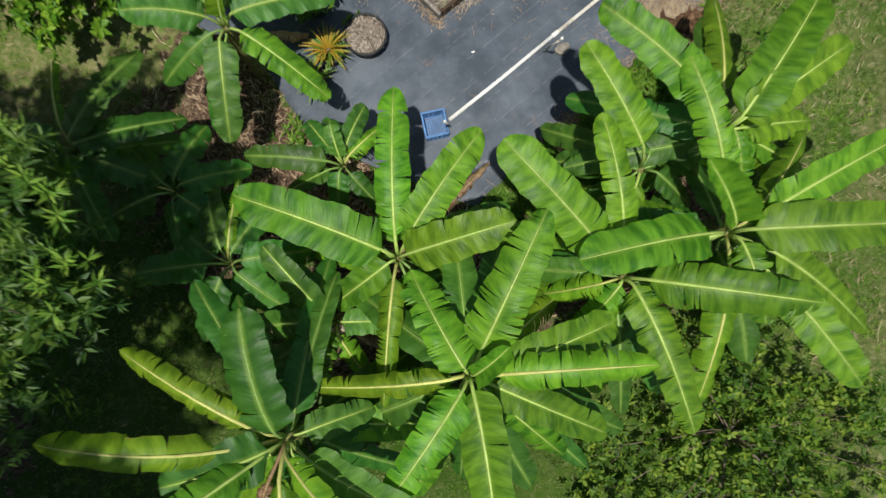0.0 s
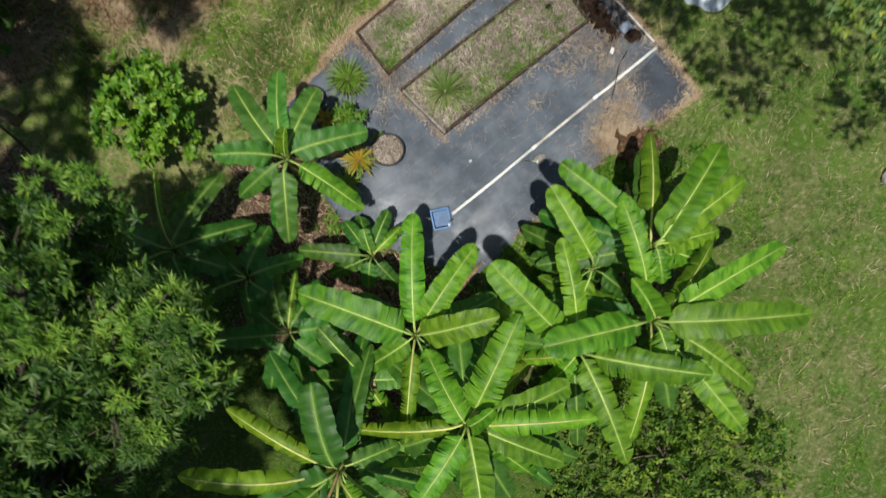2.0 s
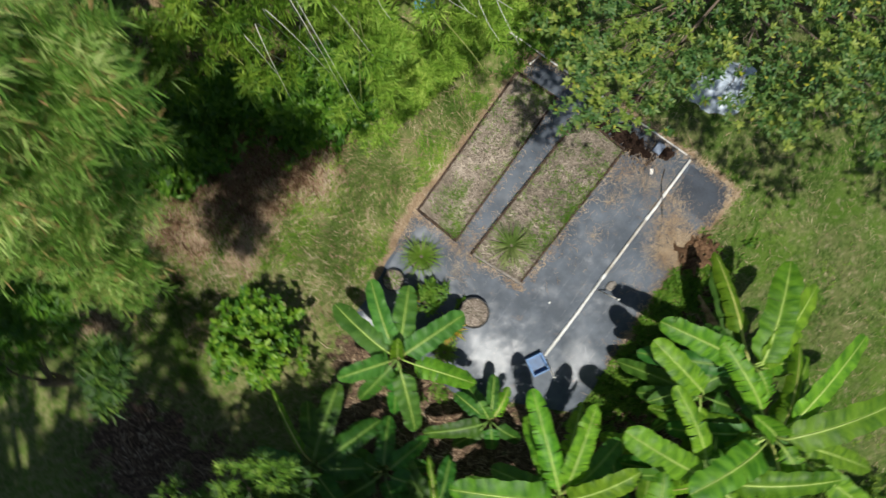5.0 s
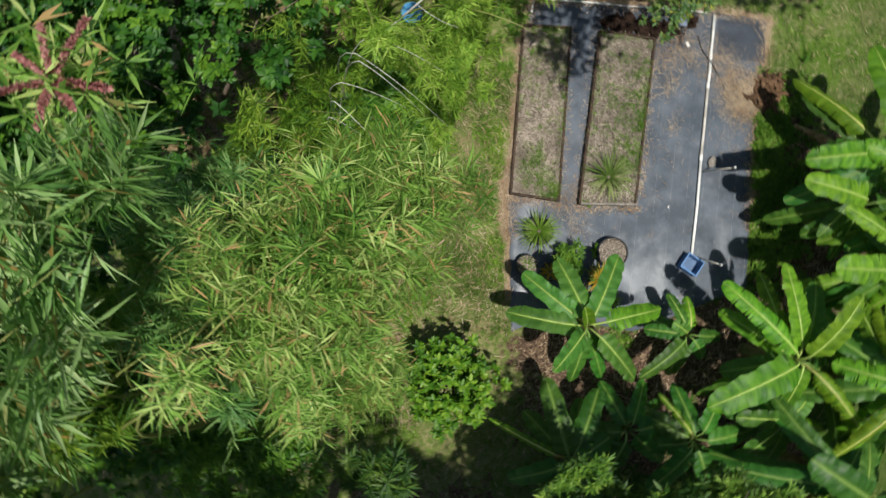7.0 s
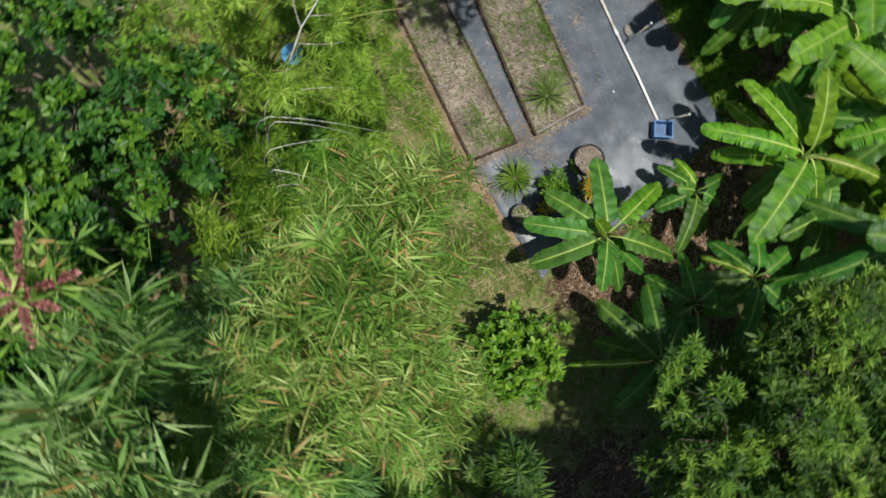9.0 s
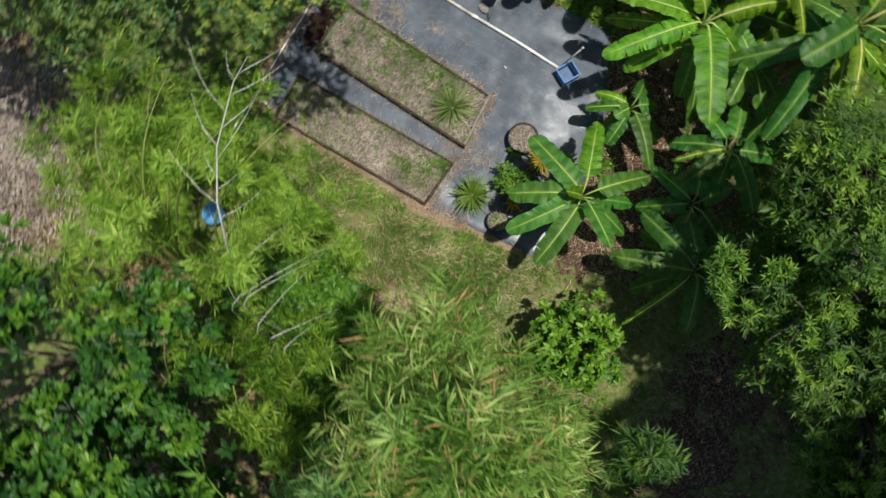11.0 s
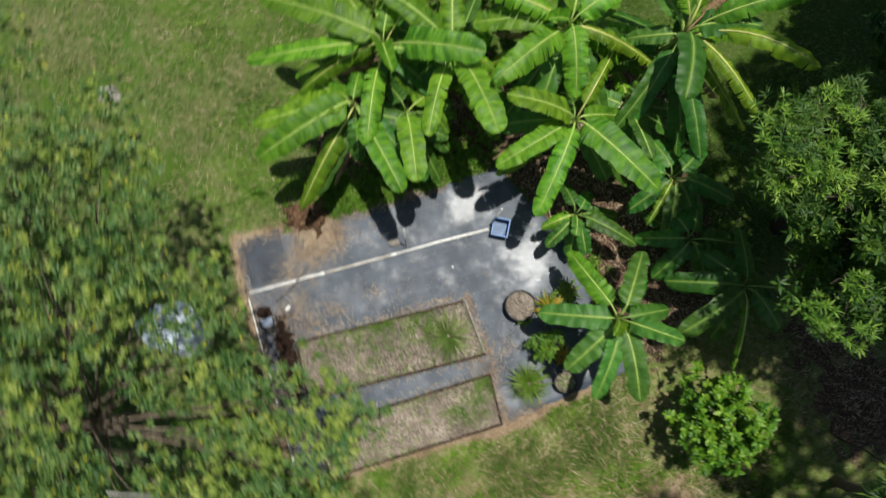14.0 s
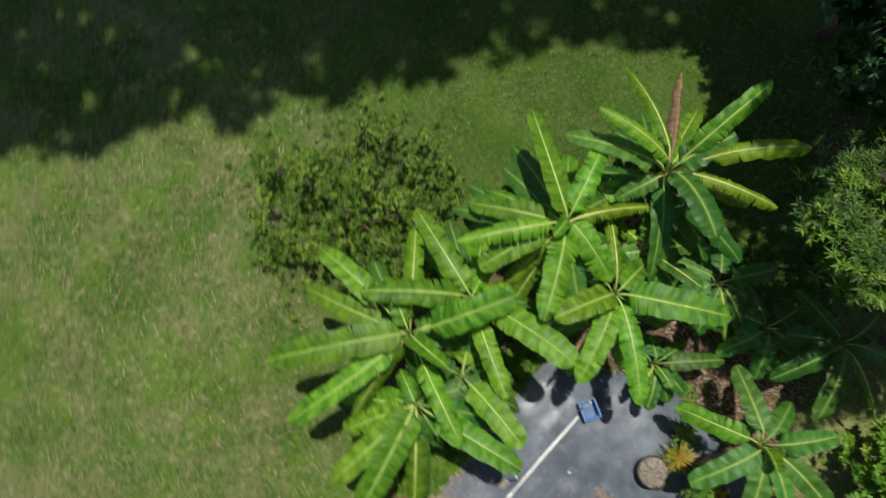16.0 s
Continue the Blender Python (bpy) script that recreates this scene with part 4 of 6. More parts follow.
def tree(name, label, category, base, top, girth, lobes, sprigs, leaves, length, width, opening, material, seed, bark=None, droop=0.3, stem=0.08, inner=0.3, group="", rough=0.18, flush=None, broad=False, clump=None, core=None):
    """clump: sprigs to a clump and the clump's radius; flush: share of clumps with tops in a lighter, sunlit colour, or
    a count of tufts, and their material; core: inner sprigs added to block light.
    """
    rng = np.random.default_rng(seed)
    ob = thing(name, pose(*base), label, category, group)
    back = Matrix.Translation(-Vector(base))
    trunk, limbs = wood(rng, base, top, girth, lobes)
    part("trunk", mesh_from("trunk", [back @ v for v in trunk[0]], trunk[1], bark or BARK, None, True), ob)
    for bough in limbs:
        part("limb", mesh_from("limb", [back @ Vector(v) for v in bough[0]], bough[1], bark or BARK, None, True), ob)
    young = None
    if clump:
        at, way, which = clumped(rng, lobes, sprigs // clump[0], *clump)
        if flush:
            # high, upward-facing sprigs get the lighter leaves: sunlit tops by colour
            high = np.argsort(np.argsort(at[:, 2] + rng.normal(0, 0.3, len(at)))) / len(at)
            lucky = rng.uniform(0, 1, which.max() + 1)[which] < flush[0]
            fresh = lucky & (way[:, 2] > 0.15) & (high > 0.25)
            young = at[fresh], way[fresh]
            at, way = at[~fresh], way[~fresh]
    else:
        at, way = lobed(rng, lobes, sprigs, inner, rough)
        if flush:
            # light tufts at the tips of the upper twigs: sunlit tops put into the leaf colour
            tips, out = lobed(rng, lobes, flush[0] * 3, 0.02, rough)
            up = out[:, 2] > 0.55 + 0.25 * np.sin(tips[:, 0] * 3.1) * np.sin(tips[:, 1] * 2.7)
            young = tips[up] + out[up] * 0.05, out[up]
    axis = way * 0.8 + np.array([0, 0, 0.75]) + rng.normal(0, 0.2, way.shape)
    verts, tris = sprays(rng, at, axis, leaves, length, width, opening, stem, droop, broad=broad)
    part("crown", triangles("crown", verts - np.array(base), tris, material), ob, kind="stuff")
    if young:
        verts, tris = sprays(rng, young[0], young[1] * 0.6 + np.array([0, 0, 0.9]), 11, length * 0.95, width * 0.95, opening * 0.88, 0.05, 0.15, broad=broad)
        part("young_leaves", triangles("young_leaves", verts - np.array(base), tris, flush[1]), ob, "lighter-coloured leaf tufts on the sunlit tops", "stuff")
    if core:
        # extra leaves inside the lobes to block light and darken gaps and ground
        lo = np.array(lobes)[rng.integers(0, len(lobes), core)]
        spot = lo[:, :3] + rng.normal(0, 0.4, (core, 3)) * (lo[:, [3]] * (1, 1, 0.4)) - np.stack([np.zeros(core), np.zeros(core), lo[:, 4] * 0.75], 1)
        verts, tris = sprays(rng, spot, rng.normal(0, 0.5, (core, 3)) + (0, 0, 1), 9, max(length * 1.4, 0.14), max(width * 1.6, 0.05), 78, 0.1, 0.2)
        part("inner_leaves", triangles("inner_leaves", verts - np.array(base), tris, material), ob, "inner leaf mass added to block light", "stuff")
    return ob


def lobes_in(seed, box_, count, radius, flat=0.8, beyond=-99.0, square=2, within=99.0, dome=0.8):
    """Lobes spread over a box (x0, y0, x1, y1, low, high)."""
    rng = np.random.default_rng(seed)
    x0, y0, x1, y1, low, high = box_
    out = []
    for _ in range(count * 40):
        x, y = rng.uniform(x0, x1), rng.uniform(y0, y1)
        e = abs((x - (x0 + x1) / 2) / ((x1 - x0) / 2)) ** square + abs((y - (y0 + y1) / 2) / ((y1 - y0) / 2)) ** square
        r = radius * rng.uniform(0.75, 1.2)
        if e > 1 or x + y > within or 0.6 * x + 0.8 * y < beyond or any(math.hypot(x - a, y - b) < 0.62 * (r + c) for a, b, _, c, _ in out):
            continue
        out.append((x, y, low + (high - low) * (1 - dome * e) * rng.uniform(0.5, 1.0) - r * flat * 0.6, r, r * flat))
        if len(out) == count:
            break
    return out


WEST_LOBES = lobes_in(5, (-9.9, -7.4, -4.10, -0.8, 3.6, 5.5), 62, 0.46, 0.95, square=6, dome=0.4)
tree("shade_tree", "large shade tree with feathery mid-green foliage", "tree", (-5.0, -0.6, 0), (-4.9, -0.6, 3.6), 0.17,
     [lobe for lobe in WEST_LOBES if lobe[1] > -2.3] + lobes_in(7, (-9.9, -1.0, -2.95, 1.40, 3.4, 5.2), 41, 0.46, 0.95, square=8, within=-2.6, dome=0.4) + lobes_in(6, (-9.4, -7.0, -4.6, 1.1, 3.4, 4.4), 42, 0.7, 0.7, square=6, within=-4.0, dome=0.3) + lobes_in(17, (-6.2, -1.4, -3.4, 0.8, 3.2, 4.0), 14, 0.6, 0.7, square=6, within=-3.2, dome=0.3), 16000, 13, 0.122, 0.022, 66, TREE_WEST, 31, flush=(0.44, TREE_WEST_LIT), clump=(14, 0.27), core=8000, bark=BARK_DARK)
# southern lobes split off in the darker leaves, to read as shaded
tree("broadleaf_tree", "blue-green broadleaf tree beside the bananas, toned dark for shade", "tree", (-6.4, -5.2, 0), (-6.4, -5.2, 3.8), 0.15,
     [lobe for lobe in WEST_LOBES if lobe[1] <= -2.3], 3000, 9, 0.135, 0.066, 66, TREE_BLUE, 51, group="broadleaf trees", rough=0.45, inner=0.5, broad=True, core=5500)
tree("round_bush", "round glossy bright green bush on the lawn", "bush", (-4.75, 3.45, 0), (-4.75, 3.45, 0.9), 0.05,
     [(-4.85, 3.40, 1.20, 0.36, 0.55), (-4.50, 3.72, 1.15, 0.28, 0.45), (-5.12, 3.10, 1.05, 0.30, 0.5), (-4.50, 3.08, 0.95, 0.30, 0.45), (-5.20, 3.62, 1.05, 0.28, 0.45), (-4.85, 3.95, 1.0, 0.22, 0.4), (-4.80, 2.80, 0.85, 0.22, 0.4), (-4.28, 3.45, 0.8, 0.20, 0.35), (-5.42, 3.35, 0.8, 0.20, 0.35)], 520, 11, 0.125, 0.060, 64, BUSH, 32, rough=0.75, inner=0.8, broad=True)
FRUIT_LOBES = lobes_in(8, (0.4, 3.1, 9.6, 11.2, 4.0, 5.1), 54, 0.66, 0.7, 5.3, square=5, dome=0.5) + lobes_in(19, (1.4, 5.2, 9.2, 11.0, 3.2, 4.1), 30, 0.66, 0.7, 7.4, square=5, dome=0.4) + [(1.0, 6.0, 4.3, 0.55, 0.40), (1.8, 5.5, 4.3, 0.55, 0.40), (2.6, 5.1, 4.3, 0.55, 0.40), (3.5, 4.6, 4.3, 0.5, 0.36), (0.60, 5.40, 4.5, 0.32, 0.28), (0.85, 5.10, 4.5, 0.28, 0.26), (1.05, 5.55, 4.45, 0.40, 0.30), (1.40, 5.25, 4.4, 0.36, 0.30)]
tree("fruit_tree", "spreading tree with small yellow-green leaves", "tree", (4.6, 7.6, 0), (4.5, 7.3, 3.0), 0.075,
     [lobe for lobe in FRUIT_LOBES if lobe[0] > 0.5 + 0.45 * (lobe[1] - 6.4)], 14500, 9, 0.084, 0.036, 72, TREE_EAST, 33, None, 0.4, flush=(0.28, TREE_EAST_YOUNG), clump=(9, 0.30))
tree("broadleaf_tree", "dense dark glossy broadleaf tree", "tree", (-4.6, 9.4, 0), (-4.6, 9.4, 3.2), 0.13,
     [lobe for lobe in lobes_in(9, (-7.0, 7.6, -2.4, 11.6, 4.0, 5.6), 11, 0.85) if math.hypot(lobe[0] + 2.8, lobe[1] - 10.43) > 0.3], 2100, 9, 0.125, 0.062, 66, TREE_DARK, 34, group="broadleaf trees", flush=(0.42, TREE_DARK_LIGHTER), broad=True, clump=(17, 0.36), core=500)
tree("broadleaf_tree", "dark broadleaf tree beside the wood chip heap", "tree", (-2.4, 11.2, 0), (-2.4, 11.2, 2.4), 0.1,
     [lobe for lobe in lobes_in(10, (-4.2, 9.6, -0.8, 13.4, 2.8, 4.1), 9, 0.7) if math.hypot(lobe[0] + 2.4, lobe[1] - 10.4) > 0.85], 850, 9, 0.12, 0.06, 66, TREE_DARK, 35, group="broadleaf trees", rough=0.4, inner=0.5, flush=(300, TREE_DARK_LIGHTER), broad=True)
tree("broadleaf_tree", "tall dark broadleaf tree behind the bamboo", "tree", (-8.6, 8.4, 0), (-8.6, 8.4, 3.6), 0.14,
     lobes_in(11, (-11.2, 5.8, -6.6, 11.6, 3.6, 5.2), 14, 0.9), 1900, 9, 0.13, 0.064, 66, TREE_DARK, 36, group="broadleaf trees", rough=0.4, inner=0.5, flush=(420, TREE_DARK_LIGHTER), broad=True)
tree("low_shrub", "sprawling shrub with small dark leaves and bare twigs", "shrub", (3.6, -2.3, 0), (3.6, -2.3, 0.45), 0.028,
     lobes_in(12, (1.9, -4.7, 5.6, -0.6, 0.4, 1.5), 22, 0.30, 0.9), 1550, 8, 0.085, 0.042, 68, SHRUB, 37, broad=True, inner=0.9, rough=0.8)
tree("sapling", "slender sapling with tufts of narrow leaves", "tree", (-7.2, 2.6, 0), (-6.1, 3.2, 3.5), 0.018,
     [(-5.92, 3.42, 3.85, 0.30, 0.3), (-6.3, 3.1, 3.3, 0.26, 0.25), (-6.4, 3.7, 3.0, 0.26, 0.25)], 80, 13, 0.20, 0.030, 72, TREE_WEST, 38, bark=BARK_DARK)


def undergrowth():
    """Low leafy growth under and between the trees."""
    rng = np.random.default_rng(39)
    sets = []
    for x, y, rx, ry, h, n in ((-8.6, 5.6, 1.0, 1.0, 1.2, 320), (-6.6, 7.4, 1.2, 0.9, 1.2, 420), (-4.6, 7.8, 0.9, 0.6, 1.1, 320), (-3.3, 7.7, 0.6, 0.5, 1.0, 240), (-2.3, 7.9, 0.7, 0.5, 1.1, 200), (-3.1, 7.1, 0.7, 0.5, 1.3, 380), (-2.5, 7.5, 0.6, 0.5, 1.2, 260), (-5.6, 7.0, 0.8, 0.6, 1.3, 320)):
        p = rng.normal(0, 0.5, (n, 2)) * (rx, ry) + (x, y)
        z = h * np.exp(-(((p - (x, y)) / (rx, ry)) ** 2).sum(1)) * rng.uniform(0.4, 1.0, n) + 0.08
        sets.append(sprays(rng, np.concatenate([p, z[:, None]], 1), rng.normal(0, 0.35, (n, 3)) + (0, 0, 1), 8, 0.17, 0.07, 68))
    tagged(new("undergrowth", triangles("undergrowth", *merged(sets), TREE_DARK_LIGHTER)), "dark leafy undergrowth beneath the trees", "undergrowth", kind="stuff")
    # low growth round the shrub's foot
    p = rng.normal(0, 0.75, (620, 2)) * (1.05, 1.15) + (3.7, -2.6)
    at = np.concatenate([p, rng.uniform(0.02, 0.3, (620, 1))], 1)
    tagged(new("weeds", triangles("weeds", *sprays(rng, at, rng.normal(0, 0.35, at.shape) + (0, 0, 1), 8, 0.13, 0.03, 60), SHRUB)), "dark green weeds round the shrub's foot", "weeds", kind="stuff")
    # bright low growth below the young bamboo
    n = 7500
    p = rng.normal(0, 1, (n, 2)) * (1.05, 1.25) + (-0.4, 8.4)
    p = p[(p[:, 1] > 6.3 + 0.55 * (p[:, 0] + 2.2)) & (np.hypot(p[:, 0] + 0.55, p[:, 1] - 8.77) > 0.6) & (np.hypot(p[:, 0] + 1.75, p[:, 1] - 10.2) > 0.9) & (p[:, 0] < 1.7) & (p[:, 1] < 11.2)]
    at = np.concatenate([p, rng.uniform(0.02, 0.24, (len(p), 1))], 1)
    tagged(new("weeds", triangles("weeds", *sprays(rng, at, rng.normal(0, 0.3, at.shape) + (0, 0, 1), 8, 0.14, 0.020, 58), BAMBOO_LIGHT)), "bright yellow-green ferny weeds beside the beds", "weeds", kind="stuff")


undergrowth()


def dead_fern():
    """Collapsed brown fronds on the bare patches beyond the bush."""
    rng = np.random.default_rng(58)
    sets = []
    for x, y, r, n in ((-4.6, 6.0, 0.34, 120), (-4.0, 6.5, 0.36, 120), (-3.4, 6.3, 0.26, 70), (-3.0, 6.9, 0.25, 60), (-5.2, 6.3, 0.34, 90), (-4.4, 7.0, 0.35, 90), (-6.1, 5.7, 0.36, 90)):
        at = np.stack([rng.normal(x, r, n), rng.normal(y, r, n), rng.uniform(0.02, 0.16, n)], 1)
        sets.append(sprays(rng, at, rng.normal(0, 0.5, at.shape) + (0, 0, 1), 7, 0.20, 0.016, 80, 0.0, 0.3))
    tagged(new("dead_fern", triangles("dead_fern", *merged(sets), DEAD_FERN)), "collapsed brown fern fronds among the grass", "dead fern", kind="stuff")


dead_fern()
tree("shade_tree", "tall dark tree at the lawn's far edge", "tree", (-0.5, -12.0, 0), (-0.5, -11.6, 8.5), 0.28,
     lobes_in(14, (-7.5, -14.5, 4.2, -8.1, 11.0, 13.0), 56, 0.95, square=6, dome=0.3), 3100, 9, 0.38, 0.14, 70, TREE_DARK, 44, group="shade trees")
tree("shade_tree", "tall dark tree beyond the shrub", "tree", (9.5, -11.5, 0), (9.4, -11.2, 8.5), 0.28,
     lobes_in(15, (3.4, -14.5, 14.5, -7.6, 11.0, 13.0), 54, 0.95, square=8, dome=0.3), 3100, 9, 0.38, 0.14, 70, TREE_DARK, 45, group="shade trees")
# out of view: crown and single lobes added only to cast shade below
tree("shade_tree", "unseen tall dark tree added to shade the corner", "tree", (-10.2, -1.2, 0), (-10.0, -1.0, 5.6), 0.24,
     lobes_in(16, (-13.6, -7.0, -7.4, 5.4, 8.2, 9.5), 52, 0.95, square=5, dome=0.3) + [(-6.9, 0.3, 8.8, 0.6, 0.4), (-7.3, 1.3, 8.8, 0.65, 0.4), (-6.5, -4.2, 8.8, 0.9, 0.6), (-5.3, -3.5, 8.8, 0.85, 0.6), (-4.4, -4.5, 8.8, 0.85, 0.6), (-5.7, -5.4, 8.9, 0.9, 0.6), (-3.4, -3.2, 8.8, 0.65, 0.5), (-7.0, -2.6, 8.8, 0.8, 0.6)], 4200, 9, 0.26, 0.10, 70, TREE_DARK, 48, group="shade trees")
tree("leafy_tree", "leafy tree with tufts of mid-green leaves", "tree", (-7.6, 3.4, 0), (-7.5, 3.5, 2.6), 0.08,
     [(-7.0, 4.4, 3.2, 0.5, 0.4), (-7.6, 4.0, 3.3, 0.5, 0.45), (-8.3, 4.3, 3.1, 0.5, 0.5), (-7.3, 5.0, 2.9, 0.4, 0.4), (-8.0, 4.9, 2.9, 0.5, 0.45)], 420, 11, 0.18, 0.034, 66, TREE_DARK_LIGHTER, 46)


def bamboo(name, label, base, culms, leaf_sets, length, width, material, seed, spread, bare=0.2):
    """A clump of arching culms, each with side twigs that end in fans of long narrow leaves."""
    rng = np.random.default_rng(seed)
    ob = thing(name, pose(*base), label, "bamboo", "bamboo")
    at, axis = [], []
    for tip, lift in culms:
        start = Vector((base[0] + rng.uniform(-0.35, 0.35), base[1] + rng.uniform(-0.35, 0.35), -0.02))
        end = Vector(tip)
        mid = Vector((start.x * 0.75 + end.x * 0.25, start.y * 0.75 + end.y * 0.25, end.z * lift))
        run = [start * (1 - s) ** 2 + mid * 2 * s * (1 - s) + end * s * s for s in np.linspace(0, 1, 14)]
        culm = tube([p - Vector(base) for p in run], [0.027 * (1.05 - 0.9 * s) for s in np.linspace(0, 1, 14)], 7)
        part("culm", mesh_from("culm", *culm, CULM, smooth=True), ob)
        ahead = unit(np.array([end.x - start.x, end.y - start.y, 0.01]))
        for s in rng.uniform(bare, 1.0, leaf_sets // 13) ** 0.48:
            # a side twig, with leaf fans crowded towards its end
            p = start * (1 - s) ** 2 + mid * 2 * s * (1 - s) + end * s * s
            way = unit(rng.normal(size=3) * (1, 1, 0.4) + ahead * 0.6)
            reach = spread * rng.uniform(0.5, 1.25)
            for along in rng.uniform(0.25, 1.0, 13) ** 0.6:
                at.append(np.array(p) + way * reach * along + rng.normal(0, 0.065, 3) * (1, 1, 0.6) - np.array([0, 0, 0.12 * along * along]))
                axis.append(way * 0.8 + ahead * 0.4 + np.array([0, 0, 0.35]))
    verts, tris = sprays(rng, np.array(at), np.array(axis), 8, length, width, 68, 0.06, 0.4, 0.5)
    part("leaves", triangles("leaves", verts - np.array(base), tris, material), ob, kind="stuff")
    return ob


bamboo("bamboo_clump", "tall bamboo clump with long pale green leaves", (-7.9, 5.9, 0),
       [((-3.6, 5.15, 8.3), 1.0), ((-3.5, 5.45, 8.3), 1.0), ((-4.05, 5.05, 8.4), 1.0), ((-3.65, 5.6, 8), 1.0), ((-3.95, 5.35, 8.7), 1.0), ((-3.75, 5.35, 7.4), 1.05), ((-4.15, 5.6, 7.2), 1.05), ((-3.65, 5.25, 7.9), 1.0), ((-4.35, 5.06, 7.7), 1.0), ((-4.4, 5.45, 8.2), 1.0), ((-4.7, 4.75, 5.2), 1.1), ((-5.0, 4.4, 4.7), 1.15), ((-4.5, 5.2, 5.8), 1.1), ((-4.9, 4.9, 6.2), 1.05)],
       340, 0.18, 0.015, BAMBOO, 41, 0.52, 0.66)
bamboo("bamboo_clump", "bamboo clump with mid-green leaves beside the pale clump", (-8.3, 6.3, 0),
       [((-4.6, 6.2, 7.1), 1.0), ((-5.1, 5.3, 7.3), 1.0), ((-5.0, 6.5, 7.0), 1.0), ((-5.3, 5.8, 7.2), 1.0), ((-4.5, 6.6, 6.7), 1.0)],
       300, 0.19, 0.016, BAMBOO_MID, 52, 0.55, 0.72)
bamboo("bamboo_clump", "airy clump of young light green bamboo", (-1.5, 9.2, 0),
       [((-0.2, 6.9, 3.9), 1.15), ((-1.75, 6.9, 3.9), 1.15), ((-2.2, 7.4, 4.2), 1.15), ((0.5, 7.6, 4.1), 1.15), ((0.3, 8.6, 4.1), 1.15),
        ((-2.6, 8.2, 4.4), 1.1), ((-2.1, 8.8, 4.5), 1.1), ((0.8, 9.4, 3.4), 1.1), ((0.6, 8.6, 3.6), 1.1), ((0.9, 7.9, 3.6), 1.1), ((0.4, 7.3, 3.6), 1.1), ((0.1, 9.8, 3.2), 1.1), ((1.2, 9.0, 3.0), 1.1), ((-1.2, 9.6, 3.8), 1.1), ((-1.9, 6.6, 3.0), 1.2), ((-0.1, 6.4, 2.8), 1.2), ((-2.0, 6.3, 3.3), 1.2)],
       92, 0.20, 0.021, BAMBOO_LIGHT, 42, 0.8)
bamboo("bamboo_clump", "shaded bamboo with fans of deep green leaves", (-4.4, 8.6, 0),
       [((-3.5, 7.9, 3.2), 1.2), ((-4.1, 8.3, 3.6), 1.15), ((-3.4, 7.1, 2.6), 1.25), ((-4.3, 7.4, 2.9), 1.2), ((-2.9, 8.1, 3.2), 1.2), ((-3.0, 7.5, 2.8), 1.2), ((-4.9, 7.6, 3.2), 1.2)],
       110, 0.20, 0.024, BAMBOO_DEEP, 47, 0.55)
bamboo("bamboo_clump", "thicket of bamboo behind the tall clump, leaves toned dark for shade", (-7.6, 5.8, 0),
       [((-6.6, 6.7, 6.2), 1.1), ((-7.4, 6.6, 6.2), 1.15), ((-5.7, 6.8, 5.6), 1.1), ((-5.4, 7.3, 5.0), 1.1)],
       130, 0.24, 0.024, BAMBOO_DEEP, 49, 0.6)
bamboo("bamboo_clump", "leaning bamboo with broad drooping leaves", (-9.2, 6.4, 0),
       [((-5.0, 6.9, 8.3), 1.05), ((-5.2, 7.05, 8.1), 1.05), ((-5.0, 6.5, 8.4), 1.05), ((-5.3, 6.75, 8.4), 1.05), ((-5.3, 6.35, 8.5), 1.05), ((-5.7, 6.25, 8.5), 1.05), ((-6.2, 6.6, 8.3), 1.05), ((-5.9, 7.0, 7.6), 1.05), ((-6.6, 6.7, 7.4), 1.05), ((-7.0, 7.4, 6.6), 1.1), ((-8.0, 7.2, 7.0), 1.1), ((-9.4, 6.6, 7.2), 1.1), ((-6.6, 8.0, 5.6), 1.1)],
       95, 0.36, 0.034, BAMBOO_BROAD, 43, 0.50)


